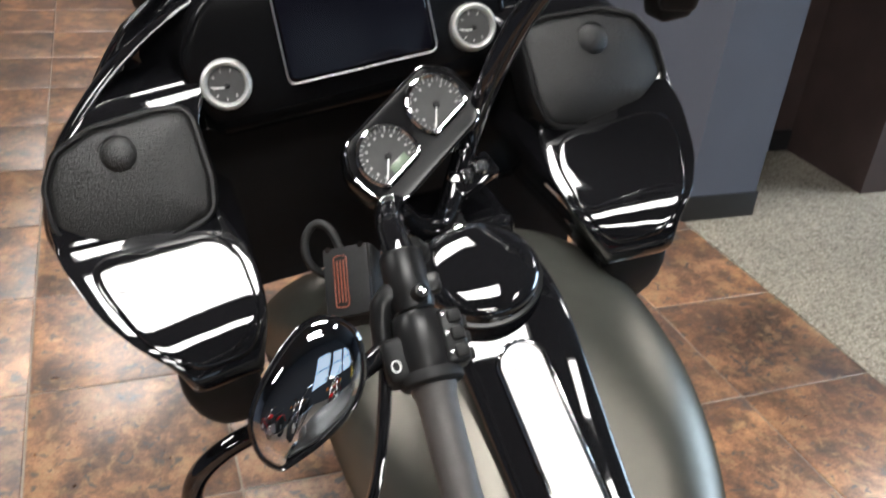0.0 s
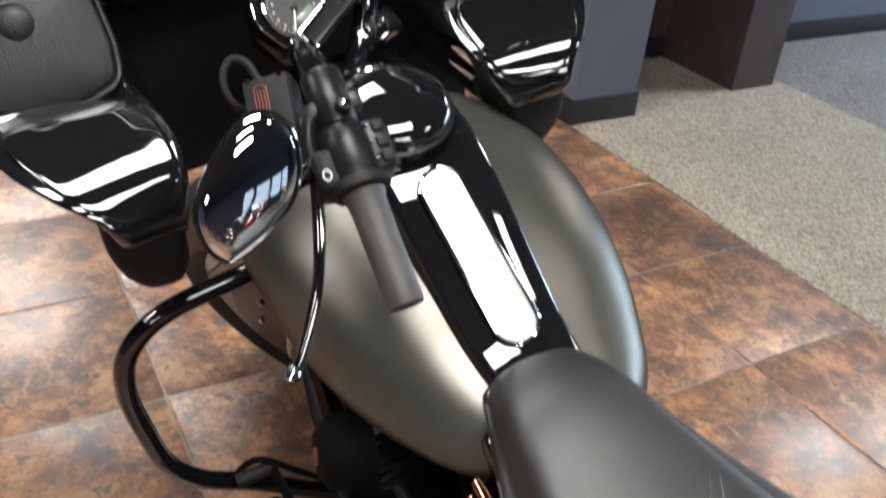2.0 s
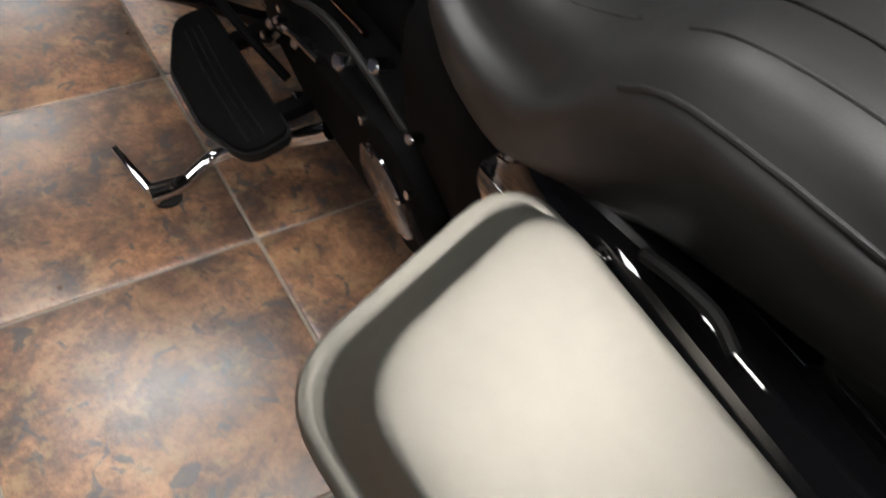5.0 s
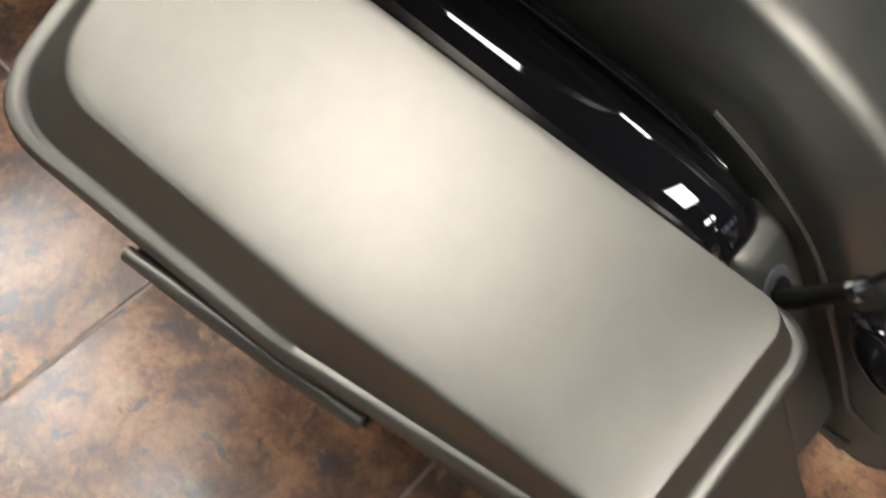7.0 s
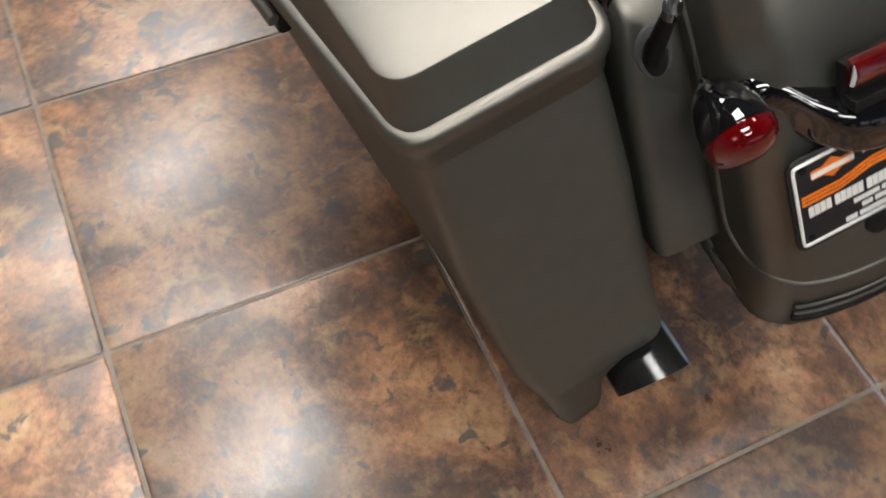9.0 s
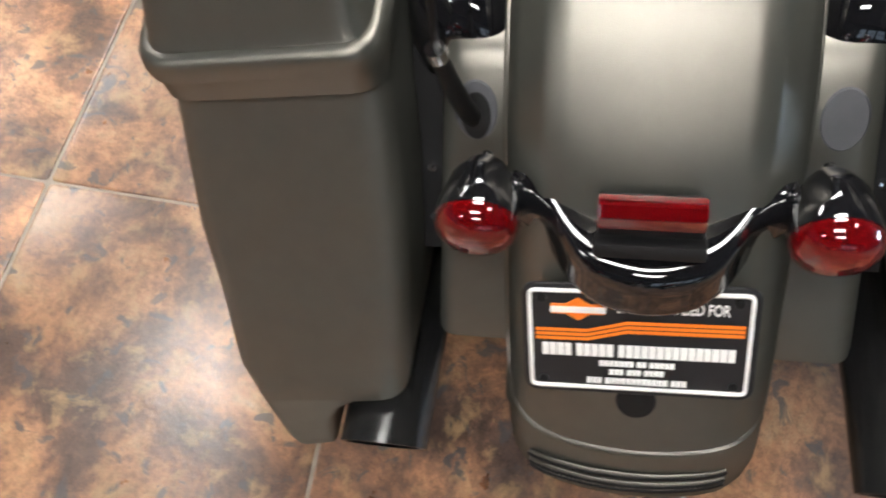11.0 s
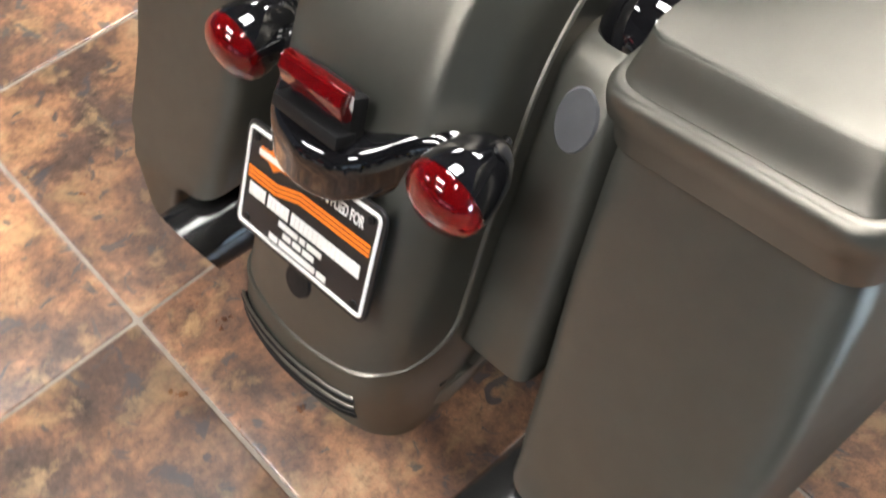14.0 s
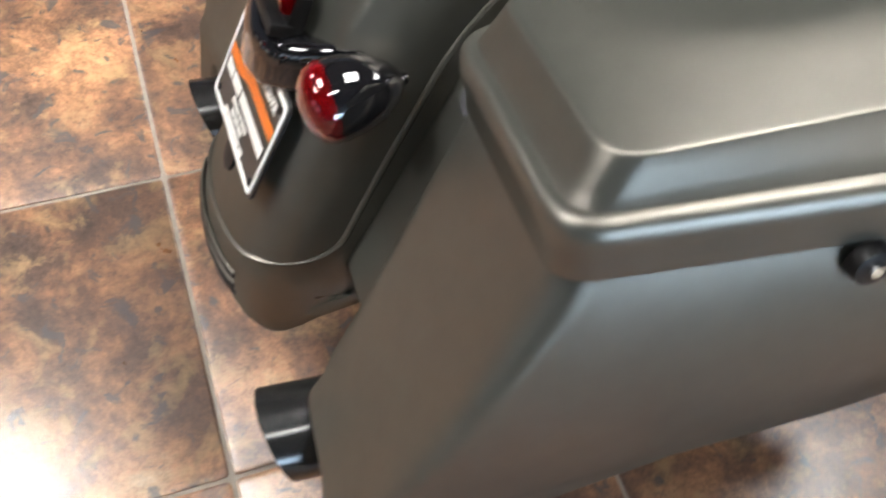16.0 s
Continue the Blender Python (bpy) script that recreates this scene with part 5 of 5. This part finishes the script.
# ---- steering: handlebar, controls, gauge pod ----
bar = thing("handlebar", "gloss black handlebar turned to the left", "", parent=bike)
LEFT = [(0.0, 1.775, 0.955), (-0.045, 1.737, 0.985), (-0.08, 1.695, 1.045), (-0.1, 1.62, 1.068), (-0.108, 1.54, 1.06), (-0.114, 1.48, 1.03)]
RIGHT = [(0.0, 1.775, 0.955), (0.04, 1.822, 0.985), (0.08, 1.85, 1.045), (0.11, 1.83, 1.12), (0.155, 1.815, 1.195), (0.2, 1.80, 1.238), (0.26, 1.75, 1.246), (0.3, 1.73, 1.243)]
part("tube", tube(LEFT[::-1] + RIGHT[1:], 0.0165, 16, 7), GLOSS, bar)


def controls(s, a, b):
    """Clamp, switch barrel with its buttons, grip and lever on one end of the bar, from a (inner) to b (outer end)."""
    a, b = Vector(a), Vector(b)
    d, length = (b - a).normalized(), (b - a).length
    up = Vector((0, -0.4, 0.9))
    up = (up - d * up.dot(d)).normalized()
    side = up.cross(d) if up.cross(d).x > 0 else d.cross(up)
    axes = Matrix(((side.x, d.x, up.x, a.x), (side.y, d.y, up.y, a.y), (side.z, d.z, up.z, a.z), (0, 0, 0, 1)))
    part("grip", turned([(0.0, 0.05), (0.0225, 0.05), (0.0228, 0.055), (0.0205, 0.06), (0.0195, 0.075), (0.019, length - 0.02), (0.0198, length - 0.008), (0.0185, length), (0.008, length + 0.002)], a, d, 28), GRIPRUB, bar, "worn grey-black rubber grip")
    clamp = thing("lever_clamp", "", "", parent=bar)
    part("sleeve", turned([(0.0, -0.088), (0.0205, -0.088), (0.0222, -0.085), (0.0222, -0.03), (0.0205, -0.026), (0.0, -0.026)], a, d, 28), SATIN, clamp)
    part("cap", turned([(0.0, 0.012), (0.0065, 0.011), (0.0085, 0.006), (0.009, -0.004)], a - d * 0.037 + up * 0.02 + side * 0.006, up + side * 0.2, 18), SATIN, clamp)
    part("cap_screw", turned([(0.0, 0.0025), (0.0035, 0.002), (0.004, -0.002)], a - d * 0.037 + up * 0.032 + side * 0.0085, up + side * 0.2, 10), CHROME, clamp)
    part("lug", block((0.016, 0.02, 0.02), (0.024, -0.05, 0.0), 0.004), SATIN, clamp, m=axes)
    box = thing("switch_housing", "", "", parent=bar, m=axes)
    part("barrel", turned([(0.0, -0.022), (0.023, -0.022), (0.0255, -0.018), (0.0275, 0.0), (0.028, 0.02), (0.027, 0.034), (0.024, 0.04), (0.0, 0.04)], (0, 0, 0), (0, 1, 0), 30), SATIN, box)
    part("collar", turned([(0.0, 0.036), (0.03, 0.036), (0.032, 0.04), (0.032, 0.047), (0.029, 0.05), (0.0, 0.05)], (0, 0, -0.002), (0, 1, 0), 30), MATTE, box)
    part("button_block", block((0.026, 0.056, 0.036), (0.028, 0.01, 0.004), 0.007, 3), SATIN, box)
    for k in range(3):
        part("button", block((0.014, 0.0135, 0.012), (0.033, -0.008 + 0.0175 * k, 0.021), 0.004, 2), MATTE, box)
        part("button", block((0.008, 0.012, 0.012), (0.0425, -0.004 + 0.0165 * k, 0.006), 0.003, 2), MATTE, box)
        part("screw", turned([(0.0, 0.002), (0.002, 0.0018), (0.0026, 0.0)], (0.022, -0.012 + 0.019 * k, 0.0235), (0.2, 0, 1), 8), BRIGHT, box)
    part("thumb_pod", block((0.03, 0.046, 0.05), (-0.027, 0.02, -0.008), 0.011, 3), MATTE, box)
    part("ring_mark", ring([Vector((-0.032 + 0.0042 * math.cos(q), 0.027 + 0.0055 * math.sin(q), 0.0175)) for q in [2 * math.pi * k / 20 for k in range(20)]], 0.0008), WHITE, box, "white ring mark")
    return a, d, up, side


GL0, GL1 = (-0.117, 1.472, 1.025), (-0.130, 1.337, 0.915)
GR0, GR1 = (0.3, 1.73, 1.243), (0.46, 1.664, 1.22)
a, d, up, side = controls(-1, GL0, GL1)
lev = [(-0.158, 1.47, 1.0), (-0.172, 1.44, 0.975), (-0.187, 1.41, 0.955), (-0.205, 1.385, 0.93), (-0.24, 1.345, 0.905), (-0.256, 1.333, 0.895)]
part("clutch_lever", tube(lev, [0.009, 0.009, 0.008, 0.008, 0.007, 0.009], 12, 5, flat=0.6), GLOSS, bar)
part("lever_ball", turned([(0.0, 0.01), (0.006, 0.008), (0.0095, 0.0), (0.006, -0.008), (0.0, -0.01)], lev[-1], (-0.4, -0.3, -0.2), 14), CHROME, bar)
part("lever_arm", tube([a - d * 0.05, a - d * 0.04 - side * 0.03, Vector(lev[0])], [0.014, 0.012, 0.01], 10, 3), SATIN, bar)
a, d, up, side = controls(1, GR0, GR1)
c, fwd = a - d * 0.05, Vector((0.3, 0.95, 0.0))
fwd = (fwd - d * fwd.dot(d)).normalized()
part("lever_arm", tube([c, c + fwd * 0.03, c + fwd * 0.05 + d * 0.02], [0.016, 0.014, 0.01], 10, 3), SATIN, bar)
part("brake_lever", tube([c + fwd * 0.05 + d * 0.01, c + fwd * 0.065 + d * 0.06, c + fwd * 0.07 + d * 0.12, c + fwd * 0.06 + d * 0.18], [0.009, 0.008, 0.007, 0.008], 10, 5, flat=0.6), SATIN, bar)
part("brake_reservoir", block((0.06, 0.05, 0.035), c + Vector((0, 0, 0.034)) + fwd * 0.02, 0.008), SATIN, bar)
part("lower_switch_box", block((0.046, 0.05, 0.05), a + d * 0.012 + Vector((0, 0.01, -0.036)), 0.012, 3), MATTE, bar)
clutch = thing("clutch_reservoir", "", "", parent=bar)
CL = facing((-0.164, 1.568, 1.047), (-0.35, -0.55, 0.75), (0.3, 0.85, 0.4))
part("body", block((0.056, 0.082, 0.04), (0, 0, -0.022), 0.008, 3), MATTE, clutch, m=CL)
part("cover", block((0.05, 0.076, 0.008), (0, 0, 0.0), 0.003), MATTE, clutch, m=CL)
part("label_frame", ring([CL @ Vector((p[0], p[1], 0.0045)) for p in rounded([(-0.013, -0.028), (0.001, -0.028), (0.001, 0.028), (-0.013, 0.028)], 0.004, 3)], 0.0006), EMBLEM, clutch, "thin orange-brown label outline")
for k in range(3):
    part("print_bar", block((0.0011, 0.046, 0.0008), (-0.0095 + 0.0036 * k, 0, 0.0045)), EMBLEM, clutch, m=CL)
for x in (-0.018, 0.018):
    part("screw", turned([(0.0, 0.003), (0.003, 0.003), (0.0035, 0)], CL @ Vector((x, 0.036, 0.003)), CL.to_3x3() @ Vector((0, 0, 1)), 8), CHROME, clutch)
part("cable", tube([(-0.16, 1.60, 1.062), (-0.165, 1.622, 1.082), (-0.178, 1.634, 1.086), (-0.192, 1.631, 1.074), (-0.196, 1.62, 1.055), (-0.185, 1.615, 1.035), (-0.15, 1.63, 1.0)], 0.0045, 10, 6), RUBBER, clutch)
part("hose", tube([(-0.07, 1.67, 1.0), (-0.03, 1.69, 0.95), (0.03, 1.76, 0.92), (0.06, 1.84, 0.9)], 0.014, 12, 5), RUBBER, bar)

mirror = thing("mirror", "gloss black teardrop rear-view mirror", "", parent=bike)
MN = Vector((0.03, -1.0, 0.34)).normalized()
MM = facing((-0.24, 1.378, 1.076), MN)
mo = [Vector(p) for p in smoothed_loop([(-0.04, -0.055), (-0.029, -0.055), (0.003, -0.044), (0.034, -0.025), (0.051, 0.001), (0.055, 0.036), (0.04, 0.058), (0.013, 0.06), (-0.022, 0.034), (-0.05, -0.002), (-0.052, -0.036)], 4)]
part("shell", loft([[MM @ Vector((p[0], p[1], z)) for p in shrunk(mo, i)] for i, z in ((0.03, -0.038), (0.018, -0.034), (0.006, -0.022), (0.0, -0.008), (-0.001, 0.0), (0.001, 0.002), (0.003, 0.001))]), GLOSS, mirror)
part("glass", loft([[MM @ Vector((p[0], p[1], z)) for p in shrunk(mo, i)] for i, z in ((0.0028, 0.0), (0.0035, 0.0014))] + [[MM @ Vector((p[0] * k, p[1] * k, z)) for p in shrunk(mo, 0.0035)] for k, z in ((0.8, 0.0035), (0.6, 0.0047), (0.4, 0.0055), (0.2, 0.006), (0.02, 0.0062))]), MIRROR, mirror, "mirror glass", 60)
part("stem", tube([MM @ Vector((0.01, -0.03, -0.03)), (-0.19, 1.45, 1.02), (-0.16, 1.475, 1.015)], [0.012, 0.01, 0.012], 10, 5), GLOSS, mirror)
mirror_r = thing("mirror", "gloss black teardrop rear-view mirror", "", parent=bike)
MR = facing((0.36, 1.80, 1.34), (0.25, -0.9, 0.2))
part("shell", loft([[MR @ Vector((-p[0], p[1], z)) for p in shrunk(mo, i)] for i, z in ((0.03, -0.038), (0.018, -0.034), (0.006, -0.022), (0.0, -0.008), (-0.001, 0.0), (0.003, 0.001))]), GLOSS, mirror_r)
part("glass", loft([[MR @ Vector((-p[0], p[1], z)) for p in shrunk(mo, i)] for i, z in ((0.0028, 0.0), (0.0035, 0.0014))]), MIRROR, mirror_r)
part("stem", tube([(0.35, 1.83, 1.31), (0.32, 1.78, 1.26), (0.29, 1.745, 1.24)], [0.011, 0.009, 0.011], 10, 4), GLOSS, mirror_r)

# instrument pod: speedometer and tachometer
pod_t = thing("instrument_pod", "gloss black twin-gauge instrument pod", "", parent=bike)
S_, T_ = Vector((-0.051, 1.795, 1.057)), Vector((0.033, 1.838, 1.091))
PR = (T_ - S_).normalized()
PN = Vector((0.12, -0.72, 0.66))
PN = (PN - PR * PN.dot(PR)).normalized()
PU = PN.cross(PR)
PM = Matrix(((PR.x, PU.x, PN.x, (S_.x + T_.x) / 2), (PR.y, PU.y, PN.y, (S_.y + T_.y) / 2), (PR.z, PU.z, PN.z, (S_.z + T_.z) / 2), (0, 0, 0, 1)))
gap = (T_ - S_).length
pod_shape = rounded([(-0.105, -0.02), (-0.08, -0.052), (0.08, -0.052), (0.105, -0.02), (0.105, 0.025), (0.08, 0.056), (-0.08, 0.056), (-0.105, 0.025)], 0.03, 4)
part("shell", loft([[PM @ Vector((p[0], p[1], z)) for p in shrunk(pod_shape, i)] for i, z in ((0.03, -0.09), (0.008, -0.07), (0.0, -0.03), (0.0, -0.004), (0.004, 0.001), (0.009, 0.0))]), DASH, pod_t)
part("trim", ring([PM @ Vector((p[0] * 0.985, p[1] * 0.98, 0.0015)) for p in pod_shape], 0.0008), CHROME, pod_t)
for k, gx in ((0, -gap / 2), (1, gap / 2)):
    g = thing("speedometer" if k == 0 else "tachometer", "", "", parent=pod_t, m=PM @ Matrix.Translation((gx, 0.004, 0)))
    R_ = 0.0405
    cut = -0.026
    rimline = [(R_ * math.cos(a), max(R_ * math.sin(a), cut)) for a in [2 * math.pi * q / 48 for q in range(48)]]
    part("bezel", ring([Vector((x, y, 0.004)) for x, y in rimline], 0.0028), CHROME, g, "chrome gauge bezel")
    part("face", loft([[Vector((x * f, y * f, z)) for x, y in rimline] for f, z in ((1.0, -0.01), (1.0, 0.001))]), DIAL, g)
    bm = bmesh.new()
    for q in range(0, 25):
        a = radians(215 - 250 * q / 24)
        w_, h_ = (0.0014, 0.005) if q % 2 == 0 else (0.0007, 0.0035)
        block((w_, h_, 0.0004), turn=Matrix.Rotation(a - math.pi / 2, 4, "Z") @ Matrix.Translation((0, 0.0355, 0.0014)), bm=bm)
    tagged(part("tick_marks", bm, PRINT, g), kind="stuff")
    for q in range(0, 9 if k else 12):
        a = radians(215 - 250 * q / (8 if k else 11))
        part("print_bar", block((0.0026, 0.0034, 0.0004), (0.0285 * math.cos(a), 0.0285 * math.sin(a), 0.0014)), PRINT, g)
    part("needle", block((0.0016, 0.034, 0.0008), turn=Matrix.Rotation(radians(128 if k == 0 else 128), 4, "Z") @ Matrix.Translation((0, 0.016, 0.0034))), WHITE, g)
    part("hub", turned([(0.0, 0.005), (0.004, 0.0045), (0.005, 0.001)], (0, 0, 0), (0, 0, 1), 16), MATTE, g)
    part("chord", block((0.05, 0.002, 0.003), (0, cut, 0.004), 0.0008), CHROME, g)
    if k == 0:
        part("display", block((0.03, 0.013, 0.0006), (0.004, -0.017, 0.0014), 0.0002), GREENLCD, g, "grey-green trip display")
switch = thing("ignition_panel", "", "", parent=pod_t)
IM = facing((0.064, 1.81, 0.999), (0.05, -0.65, 0.75), (-0.3, 0.7, 0.6))
part("plate", block((0.07, 0.04, 0.03), (0, 0, -0.018), 0.008), GLOSS, switch, m=IM)
for x in (-0.013, 0.013):
    part("knob", turned([(0.0, 0.007), (0.004, 0.007), (0.005, 0.004), (0.0085, 0.004), (0.0095, 0.001), (0.011, -0.002)], IM @ Vector((x, 0.0, 0)), IM.to_3x3() @ Vector((0, 0, 1)), 18), CHROME, switch)
for k in range(3):
    part("switch", block((0.026, 0.01, 0.012), (0.01, 0.03 + 0.0135 * k, 0.0), 0.003), SATIN, switch, m=IM)
part("riser", tube([(0.0, 1.775, 0.95), (0.01, 1.78, 0.91), (0.02, 1.785, 0.86)], 0.03, 16, 3), MATTE, bar)
part("neck_cover", block((0.16, 0.14, 0.05), (0.03, 1.86, 0.90), 0.015, 3), GLOSS, fairing)

# ---- other motorcycles on show ----
def parked_motorcycle(paint, label, m):
    """A smaller roadster on its stand: wheels, fork, tank, seat, engine, bar, lamp and exhaust."""
    t = thing("parked_motorcycle", label, "motorcycle", "motorcycles on show", m)
    for y, r, w in ((-0.75, 0.32, 0.15), (0.78, 0.33, 0.11)):
        part("tyre", turned([(r - 0.09, -w * 0.35), (r - 0.04, -w * 0.5), (r - 0.01, -w * 0.35), (r, 0), (r - 0.01, w * 0.35), (r - 0.04, w * 0.5), (r - 0.09, w * 0.35)], (0, y, r), (1, 0, 0), 28), RUBBER, t)
        part("rim", turned([(0.03, -0.06), (0.05, -0.05), (r - 0.11, -0.02), (r - 0.08, -w * 0.36), (r - 0.08, w * 0.36), (r - 0.11, 0.02), (0.05, 0.05), (0.03, 0.06)], (0, y, r), (1, 0, 0), 28), SILVER, t)
        arc = [Vector((0, y - math.cos(q) * (r + 0.03), r + math.sin(q) * (r + 0.03))) for q in [radians(20 + 14 * k) for k in range(9)]]
        part("fender", loft([[p + Vector((x, 0, dz)) for x, dz in ((-w * 0.55, -0.05), (-w * 0.5, -0.01), (0, 0.01), (w * 0.5, -0.01), (w * 0.55, -0.05), (0, -0.005))] for p in arc]), paint, t)
    part("fuel_tank", loft([[(w * math.cos(a), y, z + h * math.sin(a)) for a in [2 * math.pi * k / 16 for k in range(16)]] for y, w, h, z in ((-0.1, 0.04, 0.03, 0.8), (-0.02, 0.09, 0.07, 0.8), (0.12, 0.13, 0.1, 0.82), (0.26, 0.13, 0.11, 0.84), (0.36, 0.09, 0.09, 0.86), (0.42, 0.03, 0.03, 0.87))]), paint, t)
    part("seat", loft([[(w * math.cos(a), y, z + h * math.sin(a)) for a in [2 * math.pi * k / 14 for k in range(14)]] for y, w, h, z in ((-0.85, 0.05, 0.03, 0.8), (-0.75, 0.1, 0.05, 0.8), (-0.5, 0.13, 0.06, 0.76), (-0.3, 0.15, 0.06, 0.72), (-0.1, 0.1, 0.05, 0.76))]), VINYL, t)
    part("crankcase", block((0.28, 0.45, 0.28), (0, 0.05, 0.36), 0.07, 3), SILVER, t)
    for y, q in ((-0.05, 20), (0.18, -20)):
        bm = bmesh.new()
        for k in range(7):
            block((0.2, 0.16, 0.014), (0, 0, k * 0.03), 0.003, bm=bm)
        part("cylinder", bm, SATIN, t, m=Matrix.Translation((0, y, 0.48)) @ Matrix.Rotation(radians(q), 4, "X"))
    for s in (-1, 1):
        part("fork_leg", tube([(s * 0.1, 0.78, 0.33), (s * 0.1, 0.62, 0.68), (s * 0.1, 0.5, 0.95)], [0.03, 0.026, 0.024], 10, 3), CHROME, t)
        part("handlebar_half", tube([(0, 0.46, 0.98), (s * 0.12, 0.46, 1.02), (s * 0.24, 0.42, 1.12), (s * 0.38, 0.28, 1.1)], 0.014, 8, 4), CHROME, t)
        part("turn_signal", turned([(0.0, 0.03), (0.025, 0.02), (0.03, 0), (0.02, -0.03), (0.0, -0.04)], (s * 0.2, 0.6, 0.85), (0, 1, 0), 12), AMBER, t)
    part("headlamp", turned([(0.0, 0.02), (0.07, 0.01), (0.085, 0.0), (0.085, -0.02), (0.06, -0.09), (0.0, -0.11)], (0, 0.68, 0.88), (0, 1, -0.05), 20), CHROME, t)
    part("exhaust", tube([(0.13, 0.22, 0.55), (0.18, 0.38, 0.42), (0.19, 0.2, 0.24), (0.2, -0.3, 0.22), (0.2, -0.9, 0.26)], [0.022, 0.022, 0.03, 0.045, 0.045], 12, 4), CHROME, t)
    part("tail_lamp", block((0.08, 0.04, 0.05), (0, -1.06, 0.58), 0.012), RED, t)
    part("stand", tube([(-0.1, 0.0, 0.2), (-0.16, 0.03, 0.1), (-0.25, 0.06, 0.012)], 0.012, 8, 3), SATIN, t)
    return t


SHOWRED = material("gloss_red_paint", (0.4, 0.01, 0.012), 0.08, coat=1.0, rough_spread=0.02, scale=10)
SHOWYELLOW = material("gloss_yellow_paint", (0.75, 0.48, 0.02), 0.08, coat=1.0, rough_spread=0.02, scale=10)
SHOWBLUE = material("gloss_grey_blue_paint", (0.12, 0.16, 0.22), 0.1, coat=1.0, rough_spread=0.02, scale=10)
for paint, word, x, y, turn in ((SHOWRED, "red", -1.1, -3.2, 25), (GLOSS, "black", 0.1, -3.4, 20), (SHOWRED, "red", 1.3, -3.1, 24), (SHOWYELLOW, "yellow", 2.6, -3.3, 18), (SHOWBLUE, "blue-grey", 3.8, -3.2, 22), (SHOWRED, "red", -2.4, -3.4, 20)):
    parked_motorcycle(paint, "glossy " + word + " motorcycle with chrome parts parked in a row", pose(x, y, 0.001, 0, -7, turn) )
parked_motorcycle(GLOSS, "glossy black motorcycle with chrome parts on the tiles", pose(0.25, 7.2, 0.001, 0, -7, 165))

# ---- floor tiles, last ----
def tile_mesh():
    h, e, g = L / 2 - 0.0028, 0.0035, 0.0022
    bm = bmesh.new()
    loops = [[Vector((p.x, p.y, z)) for p in rounded([(-h + i, -h + i), (h - i, -h + i), (h - i, h - i), (-h + i, h - i)], 0.006, 2)] for i, z in ((0, -0.006), (0, -0.0016), (0.0015, -0.0004), (e, 0.0))]
    bm = loft(loops)
    bmesh.ops.recalc_face_normals(bm, faces=bm.faces)
    data = bpy.data.meshes.new("tile")
    bm.to_mesh(data)
    bm.free()
    data.polygons.foreach_set("use_smooth", [True] * len(data.polygons))
    data.set_sharp_from_angle(angle=radians(50))
    data.materials.append(TILE)
    return data


TILE_DATA = tile_mesh()
rnd = random.Random(5)
far_tiles = bmesh.new()
for i in range(-14, 4):
    for j in range(-7, 25):
        cx, cy = (i + 0.5) * L, (j + 0.5) * L
        if -5 <= i <= 3 and -4 <= j <= 20:
            ob = new("tile", TILE_DATA)
            ob.parent = floor
            ob.matrix_basis = pose(cx, cy, rnd.uniform(-0.0004, 0.0004), 0, 0, 90 * rnd.randrange(4))
        else:
            block((L - 0.006, L - 0.006, 0.006), (cx, cy, -0.003), bm=far_tiles)
tagged(part("far_tiles", far_tiles, TILE, floor), kind="stuff")
